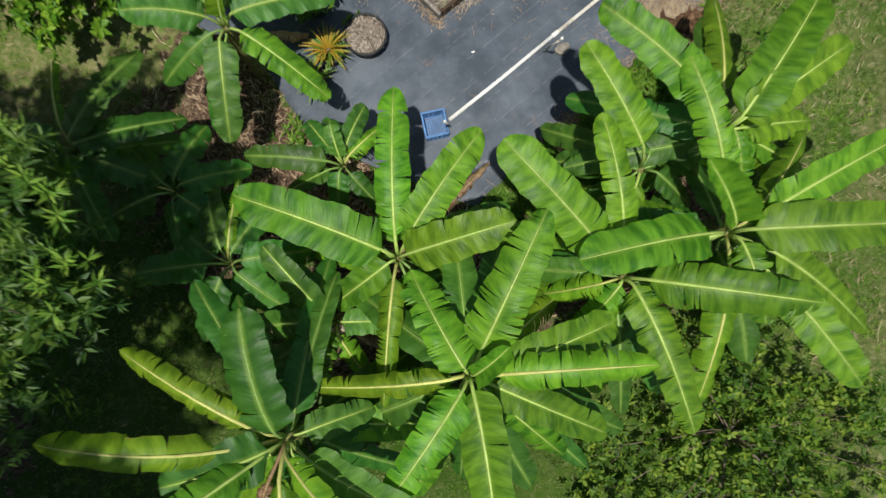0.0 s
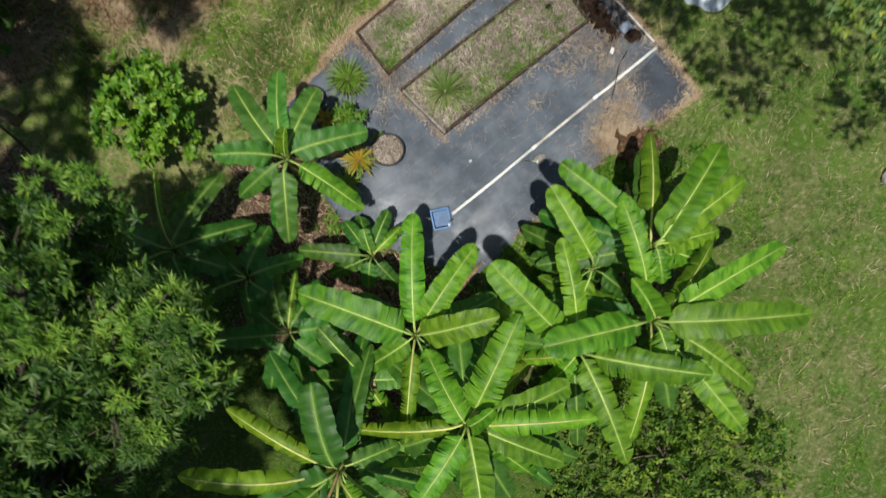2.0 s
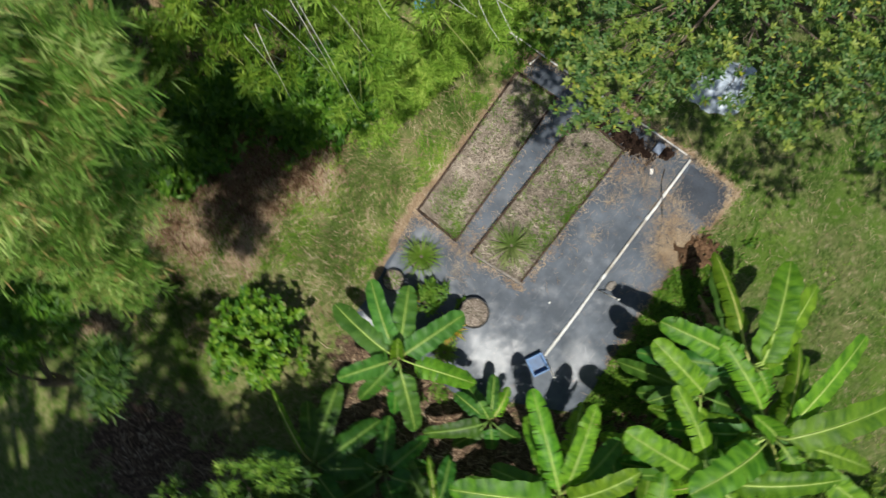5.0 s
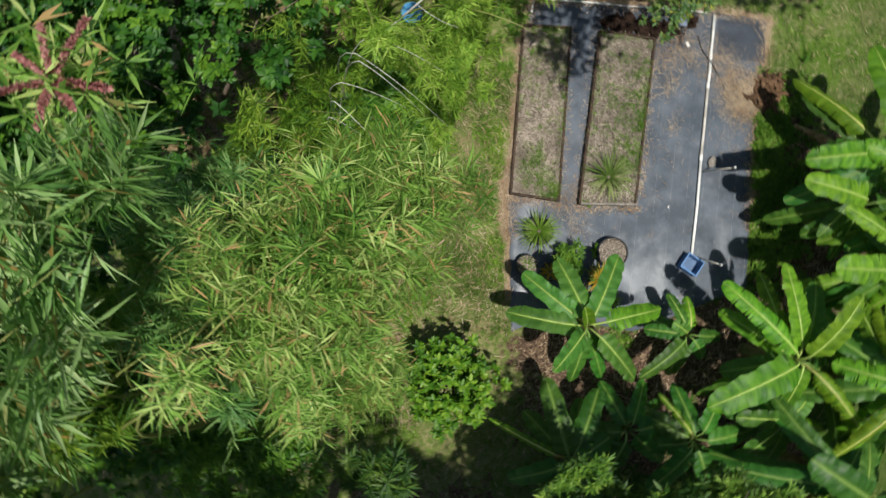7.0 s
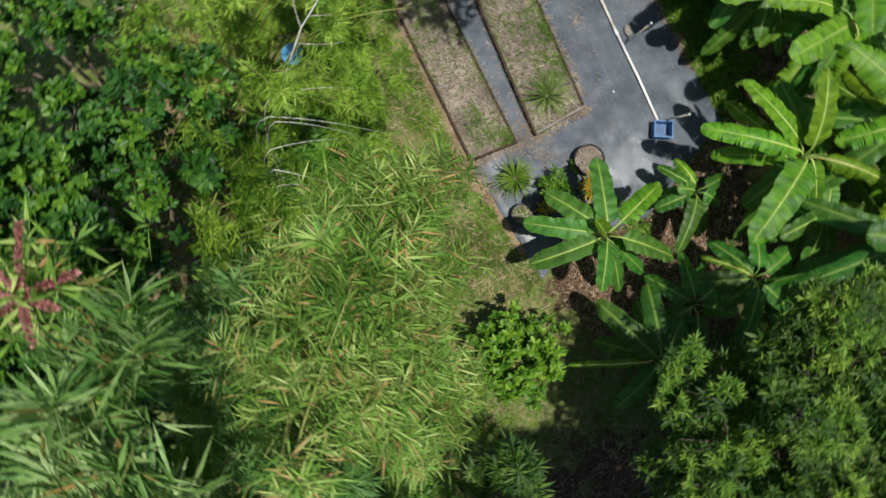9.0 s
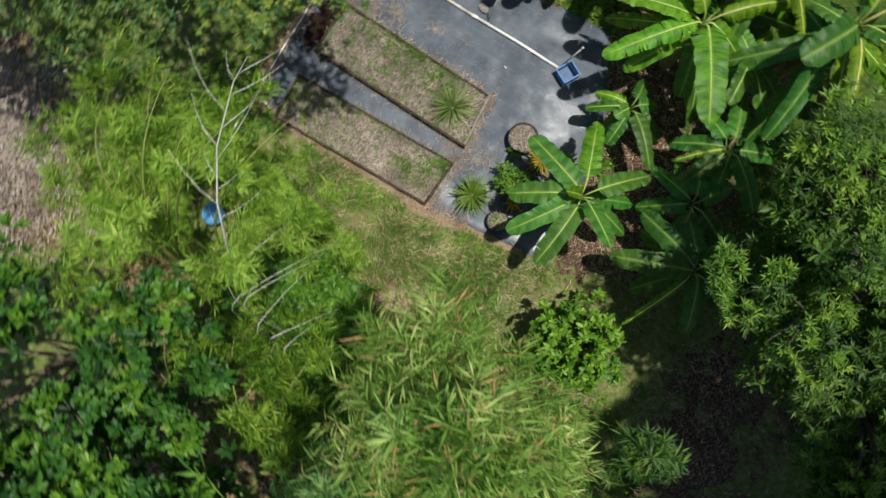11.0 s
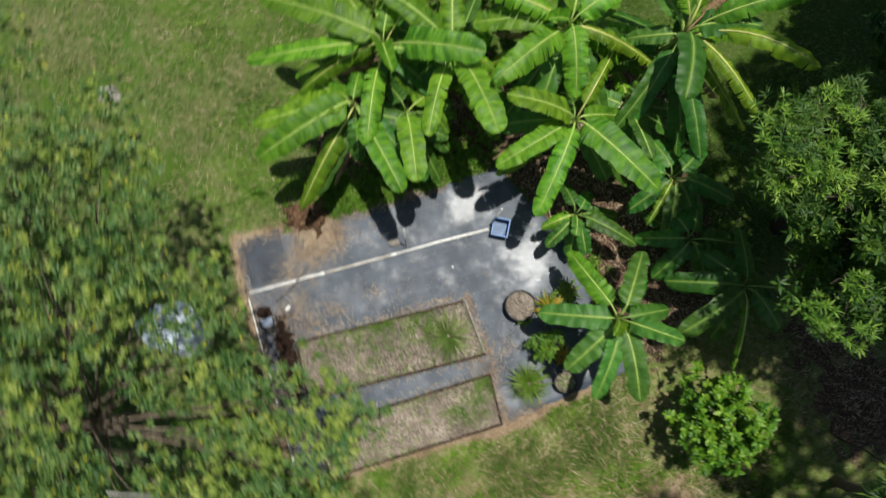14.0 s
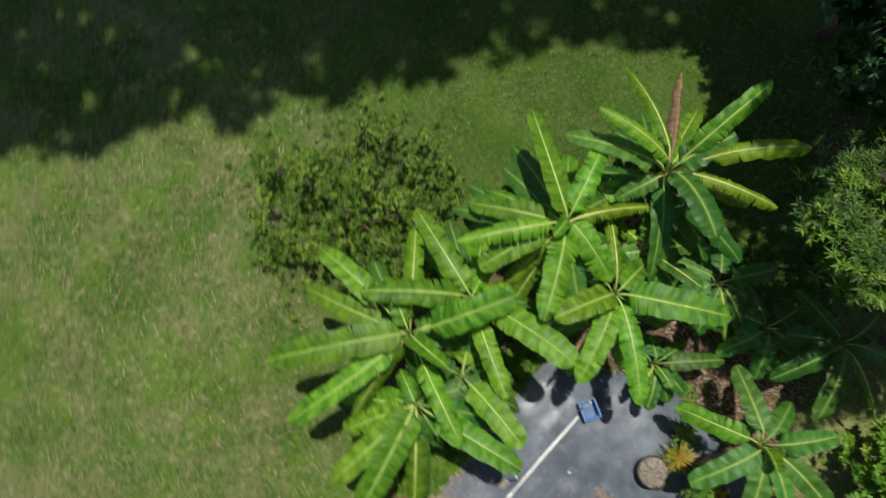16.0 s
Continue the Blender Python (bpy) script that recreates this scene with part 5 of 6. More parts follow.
def bare_branch():
    """A leafless pale branch with side twigs, leaning through the young bamboo."""
    rng = np.random.default_rng(9)
    ob = thing("dead_branch", pose(-1.9, 8.3, 0), "leafless pale grey branch leaning out of the bamboo", "branch")
    o = Vector((-1.9, 8.3, 0))
    run = [Vector(p) for p in ((-1.9, 8.3, -0.02), (-2.0, 8.05, 2.0), (-1.85, 7.65, 3.8), (-1.35, 7.4, 4.45), (-0.8, 7.12, 4.75), (-0.2, 6.68, 4.9), (0.05, 6.45, 4.85))]
    part("stem", mesh_from("stem", *tube([p - o for p in run], [0.024, 0.020, 0.015, 0.012, 0.009, 0.006, 0.003], 7), BARK_PALE, smooth=True), ob)
    for k in range(11):
        s = 2.7 + 2.9 * k / 11
        i = int(s)
        p = run[i].lerp(run[i + 1], s - i)
        ahead = run[i + 1] - run[i]
        a = math.atan2(ahead.y, ahead.x) + (1 if k % 2 else -1) * rng.uniform(0.6, 1.1)
        d = Vector((math.cos(a), math.sin(a), rng.uniform(-0.1, 0.3)))
        n = rng.uniform(0.25, 0.75)
        pts = [p, p + d * n * 0.35 + Vector((0, 0, 0.04)), p + d * n * 0.7 + ahead.normalized() * n * 0.12, p + d * n + ahead.normalized() * n * 0.32 - Vector((0, 0, 0.06))]
        part("twig", mesh_from("twig", *tube([q - o for q in pts], [0.006, 0.005, 0.003, 0.002], 5), BARK_PALE, smooth=True), ob)
    # long dead canes that arch over towards the beds
    for k, (crest, tip) in enumerate((((-2.50, 7.53, 4.3), (-2.07, 6.22, 3.0)), ((-2.54, 7.44, 4.3), (-2.24, 6.56, 3.2)), ((-2.88, 7.43, 4.2), (-2.23, 6.66, 2.9)),
                                      ((-3.09, 7.37, 4.0), (-2.99, 6.59, 3.0)), ((-3.28, 7.31, 3.9), (-3.07, 6.95, 3.1)), ((-2.2, 7.6, 4.2), (-1.55, 6.55, 3.2)))):
        foot, crest, tip = Vector((-2.6 - 0.12 * k, 8.45 - 0.08 * k, -0.02)), Vector(crest), Vector(tip)
        over = crest + (tip - crest) * 0.45 + Vector((0, 0, 0.4))
        back = crest - (over - crest) * 0.9 - Vector((0, 0, 0.5))
        run = [foot * (1 - s) ** 2 + back * 2 * s * (1 - s) + crest * s * s for s in np.linspace(0, 1, 7)] + [crest * (1 - s) ** 2 + over * 2 * s * (1 - s) + tip * s * s for s in np.linspace(0.14, 1, 8)]
        part("cane", mesh_from("cane", *tube([q - o for q in run], [0.009 - 0.007 * s for s in np.linspace(0, 1, 15)], 5), BARK_PALE, smooth=True), ob)


bare_branch()
ob = new("dead_branch", mesh_from("dead_branch", *tube([(2.35, 7.3, 3.2), (2.6, 7.12, 4.2), (2.73, 7.07, 4.55), (2.80, 7.0, 4.85)], [0.024, 0.022, 0.018, 0.010], 8), BARK_PALE, smooth=True))
tagged(ob, "broken pale branch stub among the fruit tree's leaves", "branch")


def pink_spikes():
    """A flower head of pink spikes on a long stalk."""
    rng = np.random.default_rng(4)
    base = Vector((-6.3, 8.0, 0))
    ob = thing("flowering_tree", pose(*base), "slender tree with pink flower spikes", "tree")
    top = Vector((-4.93, 8.23, 6.9))
    run = [base.lerp(top, s) + Vector((-0.3 * math.sin(s * 3), 0.2 * math.sin(s * 3), 0)) for s in np.linspace(0, 1, 9)]
    part("trunk", mesh_from("trunk", *tube([p - base for p in run], [0.06 * (1.1 - 0.85 * s) for s in np.linspace(0, 1, 9)], 8), BARK, smooth=True), ob)
    for k in range(7):
        a = k * 0.9 + rng.uniform(-0.25, 0.25)
        d = np.array([math.cos(a), math.sin(a), rng.uniform(0.15, 0.6)])
        n = rng.uniform(0.36, 0.6)
        s = np.linspace(0.12, 1, 40)[:, None]
        at = np.array(top - base) + d * n * s - np.array([0, 0, 0.22]) * n * s * s
        verts, tris = sprays(rng, at, np.repeat(d[None], 40, 0), 6, 0.05, 0.03, 62)
        part("flower_spike", triangles("flower_spike", verts, tris, PINK), ob)
    at = np.array(top - base) + rng.normal(0, 0.28, (40, 3)) - (0, 0, 0.25)
    verts, tris = sprays(rng, at, rng.normal(0, 1, (40, 3)) + (0, 0, 1), 7, 0.34, 0.05, 75, 0.1, 0.5)
    part("crown", triangles("crown", verts, tris, BAMBOO), ob, kind="stuff")


pink_spikes()


# ---- the garden ----
def raised_bed(corners, height, label, seed, dark):
    """Four boards on edge round a bed of soil."""
    ob = thing("raised_bed", pose(corners[0][0], corners[0][1], 0), label, "garden bed", "raised beds")
    o = Vector((corners[0][0], corners[0][1], 0))
    rng = np.random.default_rng(seed)
    for k in range(4):
        a, b = Vector((*corners[k], 0)), Vector((*corners[(k + 1) % 4], 0))
        run, length = (b - a).normalized(), (b - a).length
        cuts = [0.0, length] if length < 2 else [0.0, length * rng.uniform(0.45, 0.6), length]
        for s0, s1 in zip(cuts, cuts[1:]):
            v, f = box(s0 + (0.02 if s0 == 0 else 0.004), -0.022, -0.02, s1 + (0.02 if s1 == length else -0.004), 0.022, height + rng.uniform(-0.012, 0.012))
            turn = Matrix.Translation(a - o) @ Matrix.Rotation(math.atan2(run.y, run.x), 4, "Z") @ Matrix.Rotation(rng.uniform(-0.05, 0.05), 4, "X")
            part("board", mesh_from("board", [turn @ p for p in v], f, TIMBER_DARK if dark[k] else TIMBER), ob)
    n, m = 44, 18
    verts, faces = [], []
    c = [Vector((*q, 0)) - o for q in corners]
    for i in range(n + 1):
        for j in range(m + 1):
            s, t = 0.006 + 0.988 * i / n, 0.016 + 0.968 * j / m
            p = (c[0] * (1 - s) + c[1] * s) * (1 - t) + (c[3] * (1 - s) + c[2] * s) * t
            p.z = height - 0.055 + 0.03 * math.sin(p.x * 5) * math.sin(p.y * 4.3) + rng.uniform(-0.012, 0.014)
            verts.append(p)
    faces = [(i * (m + 1) + j, (i + 1) * (m + 1) + j, (i + 1) * (m + 1) + j + 1, i * (m + 1) + j + 1) for i in range(n) for j in range(m)]
    part("soil", mesh_from("soil", verts, faces, SOIL, smooth=True), ob)


BED_A = [(-0.04, 3.23), (2.49, 5.22), (1.85, 6.06), (-0.78, 3.98)]
BED_B = [(-1.02, 4.29), (1.50, 6.50), (0.88, 7.16), (-1.58, 5.02)]
raised_bed(BED_A, 0.17, "raised bed edged with weathered boards, weeds on bare soil", 51, (1, 1, 1, 0))
raised_bed(BED_B, 0.13, "raised bed edged with dark boards, dry weeds and chips", 52, (1, 1, 1, 1))


def in_bed(bed, s, t):
    c = [np.array(q) for q in bed]
    return (c[0] * (1 - s)[:, None] + c[1] * s[:, None]) * (1 - t)[:, None] + (c[3] * (1 - s)[:, None] + c[2] * s[:, None]) * t[:, None]


def scatter_weeds():
    rng = np.random.default_rng(61)
    sets = []
    for bed, spots, z in ((BED_A, [(0.30, 0.30, 0.10, 70), (0.42, 0.25, 0.16, 90), (0.62, 0.25, 0.2, 100), (0.85, 0.5, 0.2, 90), (0.16, 0.2, 0.1, 40), (0.1, 0.85, 0.06, 20), (0.7, 0.7, 0.25, 70), (0.30, 0.10, 0.08, 40), (0.46, 0.10, 0.08, 50), (0.60, 0.12, 0.08, 40), (0.78, 0.14, 0.10, 40), (0.5, 0.85, 0.2, 40)], 0.12),
                          (BED_B, [(0.10, 0.35, 0.10, 130), (0.22, 0.5, 0.06, 70), (0.75, 0.3, 0.2, 70), (0.9, 0.6, 0.15, 110), (0.5, 0.6, 0.3, 30), (0.07, 0.15, 0.05, 90), (0.16, 0.7, 0.06, 60), (0.4, 0.1, 0.12, 50), (0.65, 0.8, 0.15, 60), (0.93, 0.3, 0.08, 80)], 0.08)):
        for s, t, r, n in spots:
            n = int(n * 0.5)
            p = in_bed(bed, np.clip(rng.normal(s, r * 0.75, n), 0.02, 0.98), np.clip(rng.normal(t, r * 1.7, n), 0.05, 0.95))
            at = np.concatenate([p, np.full((n, 1), z + 0.02)], 1)
            sets.append(sprays(rng, at, rng.normal(0, 0.35, (n, 3)) + (0, 0, 1), 6, 0.12, 0.010, 55))
    p = np.stack([rng.normal(-0.55, 0.05, 14), rng.normal(3.92, 0.08, 14), np.full(14, 0.03)], 1)
    sets.append(sprays(rng, p, rng.normal(0, 0.25, (14, 3)) + (0, 0, 1), 8, 0.09, 0.04, 60))
    # rough growth along the mat's shaded edges
    for x, y, r, n in ((1.3, 1.0, 0.45, 260), (2.0, 1.7, 0.5, 300), (2.7, 2.4, 0.45, 260), (3.3, 2.7, 0.4, 120), (-1.75, 1.75, 0.16, 60), (-2.6, 7.0, 0.3, 90), (-3.6, 6.9, 0.4, 120), (1.3, 7.9, 0.6, 220), (0.5, 1.0, 0.2, 40)):
        p = np.stack([rng.normal(x, r, n), rng.normal(y, r, n), np.full(n, 0.03)], 1)
        p = p[~inside(p[:, 0], p[:, 1], MAT_OUTLINE)]
        sets.append(sprays(rng, p, rng.normal(0, 0.3, (len(p), 3)) + (0, 0, 1), 8, 0.14, 0.035, 55))
    tagged(new("weeds", triangles("weeds", *merged(sets), WEED)), "bright green weeds growing in the beds and edges", "weeds", kind="stuff")
    # dry stalks, straw and chips
    sets, chips = [], []
    for bed, n, z in ((BED_A, 3200, 0.12), (BED_B, 5000, 0.085)):
        p = in_bed(bed, rng.uniform(0.02, 0.98, n), rng.uniform(0.04, 0.96, n))
        a = rng.uniform(0, 6.28, n)
        chips.append(blades(np.concatenate([p, np.full((n, 1), z + 0.015)], 1), np.stack([np.cos(a), np.sin(a), rng.uniform(0, 0.25, n)], 1), np.tile((0, 0, 1.0), (n, 1)), rng.uniform(0.05, 0.22, n), rng.uniform(0.003, 0.008, n)))
    for x, y, rx, ry, n in ((3.0, 3.45, 0.24, 0.34, 1900), (2.8, 3.1, 0.2, 0.2, 700), (3.15, 3.05, 0.25, 0.2, 900), (3.2, 4.15, 0.16, 0.3, 380), (2.45, 4.8, 0.22, 0.2, 420), (3.0, 4.95, 0.2, 0.2, 300), (2.1, 4.35, 0.16, 0.14, 160), (2.75, 4.5, 0.12, 0.25, 200), (1.6, 3.75, 0.12, 0.1, 60),
                             (-0.82, 4.12, 0.20, 0.18, 330), (-1.1, 3.75, 0.14, 0.2, 130), (0.9, 3.8, 0.5, 0.4, 120), (2.2, 2.9, 0.25, 0.2, 60)):
        p = np.stack([rng.normal(x, rx, n), rng.normal(y, ry, n), rng.uniform(0.012, 0.05, n)], 1)
        a = rng.uniform(0, 6.28, n)
        sets.append(blades(p, np.stack([np.cos(a), np.sin(a), rng.uniform(-0.05, 0.3, n)], 1), np.tile((0, 0, 1.0), (n, 1)), rng.uniform(0.05, 0.24, n), rng.uniform(0.002, 0.006, n)))
    # drifts against the boards and along the path between the beds
    for bed, edge, n in ((BED_A, 0, 420), (BED_A, 2, 140), (BED_A, 3, 260), (BED_B, 0, 180), (BED_B, 3, 260)):
        q0, q1 = np.array(bed[edge]), np.array(bed[(edge + 1) % 4])
        out = np.array([q1[1] - q0[1], q0[0] - q1[0]]) / np.linalg.norm(q1 - q0)
        u = np.clip(rng.choice([0.05, 0.2, 0.36, 0.55, 0.8, 0.97], n) + rng.normal(0, 0.07, n), -0.03, 1.03)
        p = q0 * (1 - u)[:, None] + q1 * u[:, None] + out * (0.03 + np.abs(rng.normal(0, 0.07, n)))[:, None]
        a = rng.uniform(0, 6.28, n)
        sets.append(blades(np.concatenate([p, rng.uniform(0.014, 0.04, (n, 1))], 1), np.stack([np.cos(a), np.sin(a), rng.uniform(-0.05, 0.25, n)], 1), np.tile((0, 0, 1.0), (n, 1)), rng.uniform(0.03, 0.12, n), rng.uniform(0.004, 0.012, n)))
    # straw fringe round the mat
    n = 10000
    ends = np.array(MAT_OUTLINE)
    side = np.linalg.norm(np.roll(ends, -1, 0) - ends, axis=1)
    k = rng.choice(len(ends), n, p=side / side.sum())
    s = rng.uniform(0, 1, n)[:, None]
    p = ends[k] * (1 - s) + ends[(k + 1) % len(ends)] * s + rng.normal(0, 0.075, (n, 2))
    keep = (p[:, 0] + p[:, 1] > 2.2) & ((p[:, 1] > 3.0) | (p[:, 0] > 1.2))
    p = p[keep]
    a = rng.uniform(0, 6.28, len(p))
    sets.append(blades(np.concatenate([p, rng.uniform(0.01, 0.03, (len(p), 1))], 1), np.stack([np.cos(a), np.sin(a), rng.uniform(0, 0.4, len(p))], 1), np.tile((0, 0, 1.0), (len(p), 1)), rng.uniform(0.05, 0.15, len(p)), rng.uniform(0.004, 0.009, len(p))))
    # dead leaves in the mulch
    n = 9000
    spot = np.array(MULCH)[rng.integers(0, len(MULCH), n)]
    p = spot[:, :2] + rng.normal(0, 0.55, (n, 2)) * spot[:, 2:]
    p = p[~inside(p[:, 0], p[:, 1], MAT_OUTLINE)]
    a = rng.uniform(0, 6.28, len(p))
    sets.append(blades(np.concatenate([p, rng.uniform(0.0, 0.05, (len(p), 1))], 1), np.stack([np.cos(a), np.sin(a), rng.uniform(-0.1, 0.3, len(p))], 1), np.tile((0, 0, 1.0), (len(p), 1)), rng.uniform(0.04, 0.17, len(p)), rng.uniform(0.004, 0.018, len(p))))
    tagged(new("straw", triangles("straw", *merged(sets), STRAW)), "scattered dry brown straw and dead leaves", "straw", kind="stuff")
    tagged(new("wood_chips", triangles("wood_chips", *merged(chips), BED_CHIPS)), "dry stalks and pale chips strewn over the beds", "wood chips", kind="stuff")
    # the chip heap in the clearing
    n, chips = 9000, []
    p = np.stack([rng.normal(2.3, 1.2, n), rng.normal(12.5, 0.8, n)], 1)
    a = rng.uniform(0, 6.28, n)
    chips.append(blades(np.concatenate([p, rng.uniform(0.0, 0.05, (n, 1))], 1), np.stack([np.cos(a), np.sin(a), rng.uniform(0, 0.3, n)], 1), np.tile((0, 0, 1.0), (n, 1)), rng.uniform(0.06, 0.16, n), rng.uniform(0.015, 0.04, n)))
    tagged(new("wood_chips", triangles("wood_chips", *merged(chips), CHIPS)), "heap of pale grey-brown wood chips", "wood chips", kind="stuff")


scatter_weeds()


def lawn():
    """Short grass, thinner where the soil shows."""
    rng = np.random.default_rng(71)
    n = 120000
    x, y = rng.uniform(-9.5, 11.0, n), rng.uniform(-7.0, 12.5, n)
    mulch, dry, litter = ground_zones(x, y)
    tuft = 0.5 + 0.5 * np.sin(x * 2.3 + np.sin(y * 1.7)) * np.sin(y * 2.9 + np.sin(x * 2.1))
    keep = ~inside(x, y, MAT_OUTLINE) & (mulch < 0.42) & (dry + rng.uniform(-0.2, 0.2, n) < 0.55) & (litter + rng.uniform(-0.25, 0.25, n) < 0.5) & (rng.uniform(0, 1, n) < 0.45 + 0.55 * tuft)
    x, y = x[keep], y[keep]
    k = len(x)
    a = rng.uniform(0, 6.28, k)
    h = rng.uniform(0.02, 0.055, k)
    base = np.stack([x, y, np.full(k, -0.02)], 1)
    side = np.stack([-np.sin(a), np.cos(a), np.zeros(k)], 1) * rng.uniform(0.004, 0.009, k)[:, None]
    tip = base + np.stack([np.cos(a) * h * 1.3, np.sin(a) * h * 1.3, h * 0.8], 1)
    verts = np.stack([base - side, base + side, tip], 1).reshape(-1, 3)
    tagged(new("grass", triangles("grass", verts, np.arange(3 * k).reshape(-1, 3), GRASS)), "short green lawn grass with yellowed blades", "grass", kind="stuff")
    # longer tufts, crowded where the mower leaves them
    x = np.concatenate([rng.uniform(-7.5, 10.0, 26000), rng.uniform(-6.6, 0.2, 15000)])
    y = np.concatenate([rng.uniform(-6.0, 10.5, 26000), rng.uniform(2.6, 7.4, 15000)])
    n = len(x)
    mulch, dry, litter = ground_zones(x, y)
    crowd = np.sin(x * 1.9 + 1.3 * np.sin(y * 1.1)) * np.sin(y * 2.3 + 1.1 * np.sin(x * 1.4)) + 0.6 * np.sin(x * 5.3 + y * 3.1) * np.sin(y * 4.9 - x * 2.2)
    west = (x - 0.9 * y < -5.2) & (y > 3.0)
    keep = ~inside(x, y, MAT_OUTLINE) & (mulch < 0.42) & (dry < 0.6) & (litter * 0.6 + rng.uniform(-0.45, 0.35, n) < 0.55) & (crowd + rng.uniform(-0.5, 0.5, n) > np.where(litter > 0.3, -1.4, np.where(west, -0.35, 0.15))) & ((np.hypot(x + 4.6, y - 2.9) > 1.7) | (rng.uniform(0, 1, n) < 0.2))
    at = np.stack([x, y, np.full(n, -0.015)], 1)[keep]
    high = np.where(west, 1.5, 1.0)[keep]
    bright = (np.sin(at[:, 0] * 2.7 + 2 * np.sin(at[:, 1] * 1.9)) + rng.normal(0, 0.5, len(at)) + np.where(litter[keep] > 0.3, 1.0, 0.0)) > 0.45
    for pick, material, label in ((~bright, GRASS, "longer green grass tufts in the lawn"), (bright, GRASS_FRESH, "fresh bright green grass tufts")):
        q = at[pick]
        v, f = sprays(rng, q, rng.normal(0, 0.3, q.shape) + (0, 0, 1), 9, 0.085, 0.010, 55, 0.0, 0.4)
        v = q.repeat(45, 0) + (v - q.repeat(45, 0)) * high[pick].repeat(45)[:, None]
        tagged(new("grass", triangles("grass", v, f, material)), label, "grass", kind="stuff")
    # dry grass lying over the bare patches, and thinly over the whole lawn
    n = 19000
    spot = np.array(LITTER)[rng.integers(0, 15, n)]
    p = spot[:, :2] + rng.normal(0, 0.62, (n, 2)) * spot[:, 2:]
    loose = np.stack([np.concatenate([rng.uniform(-6.5, 10.0, 9000), rng.uniform(-6.4, 0.0, 5500)]), np.concatenate([rng.uniform(-5.0, 9.0, 9000), rng.uniform(3.2, 7.2, 5500)])], 1)
    loose = loose[(loose[:, 1] > -0.5) | (loose[:, 0] > 4.5)]
    p = np.concatenate([p, loose])
    p = p[~inside(p[:, 0], p[:, 1], MAT_OUTLINE)]
    a = 0.7 + 1.6 * np.sin(p[:, 0] * 2.1) * np.sin(p[:, 1] * 1.7) + rng.normal(0, 0.6, len(p))
    v, f = blades(np.concatenate([p, rng.uniform(0.005, 0.06, (len(p), 1))], 1), np.stack([np.cos(a), np.sin(a), rng.uniform(-0.1, 0.3, len(p))], 1), np.tile((0, 0, 1.0), (len(p), 1)), rng.uniform(0.07, 0.26, len(p)), rng.uniform(0.004, 0.011, len(p)))
    tagged(new("straw", triangles("straw", v, f, STRAW)), "dry tan grass stalks lying on the lawn", "straw", kind="stuff")


lawn()


# ---- things on the mat ----
def crate():
    """An open plastic crate: rim, slatted sides, grid floor."""
    m = pose(-0.10, 1.70, 0.012, 0, 0, 12)
    ob = thing("plastic_crate", m, "blue open plastic crate with slatted sides", "crate")
    w, d, h = 0.30, 0.33, 0.24
    for name, x0, y0, x1, y1 in (("side", -w / 2, -d / 2, w / 2, -d / 2 + 0.012), ("side", -w / 2, d / 2 - 0.012, w / 2, d / 2), ("end", -w / 2, -d / 2 + 0.012, -w / 2 + 0.012, d / 2 - 0.012), ("end", w / 2 - 0.012, -d / 2 + 0.012, w / 2, d / 2 - 0.012)):
        bars = [box(x0, y0, z, x1, y1, z + 0.03, 0.002) for z in (0.0, 0.055, 0.11)] + [box(x0, y0, 0.165, x1, y1, h - 0.018, 0.002)]
        along = abs(x1 - x0) > 0.1
        for k in range(6):
            s = k / 5
            a, b = (x0 + s * (x1 - x0 - 0.016), y0 - 0.001) if along else (x0 - 0.001, y0 + s * (y1 - y0 - 0.016))
            bars.append(box(a, b, 0.001, a + (0.016 if along else 0.014), b + (0.014 if along else 0.016), h - 0.02, 0.002))
        part(name, mesh_from(name, *join(bars), CRATE_BLUE), ob)
    lip = [box(-w / 2 - 0.012, -d / 2 - 0.012, h - 0.02, w / 2 + 0.012, -d / 2 + 0.014, h, 0.003), box(-w / 2 - 0.012, d / 2 - 0.014, h - 0.02, w / 2 + 0.012, d / 2 + 0.012, h, 0.003),
           box(-w / 2 - 0.012, -d / 2 + 0.014, h - 0.02, -w / 2 + 0.014, d / 2 - 0.014, h, 0.003), box(w / 2 - 0.014, -d / 2 + 0.014, h - 0.02, w / 2 + 0.012, d / 2 - 0.014, h, 0.003)]
    part("rim", mesh_from("rim", *join(lip), CRATE_BLUE), ob)
    floor_bars = [box(-w / 2 + 0.012 + k * (w - 0.024) / 8 - 0.006, -d / 2 + 0.012, 0.004, -w / 2 + 0.012 + k * (w - 0.024) / 8 + 0.006, d / 2 - 0.012, 0.014, 0) for k in range(9)]
    floor_bars += [box(-w / 2 + 0.012, -d / 2 + 0.012 + k * (d - 0.024) / 9 - 0.006, 0.0, w / 2 - 0.012, -d / 2 + 0.012 + k * (d - 0.024) / 9 + 0.006, 0.010, 0) for k in range(10)]
    part("grid_floor", mesh_from("grid_floor", *join(floor_bars), CRATE_BLUE), ob)


crate()


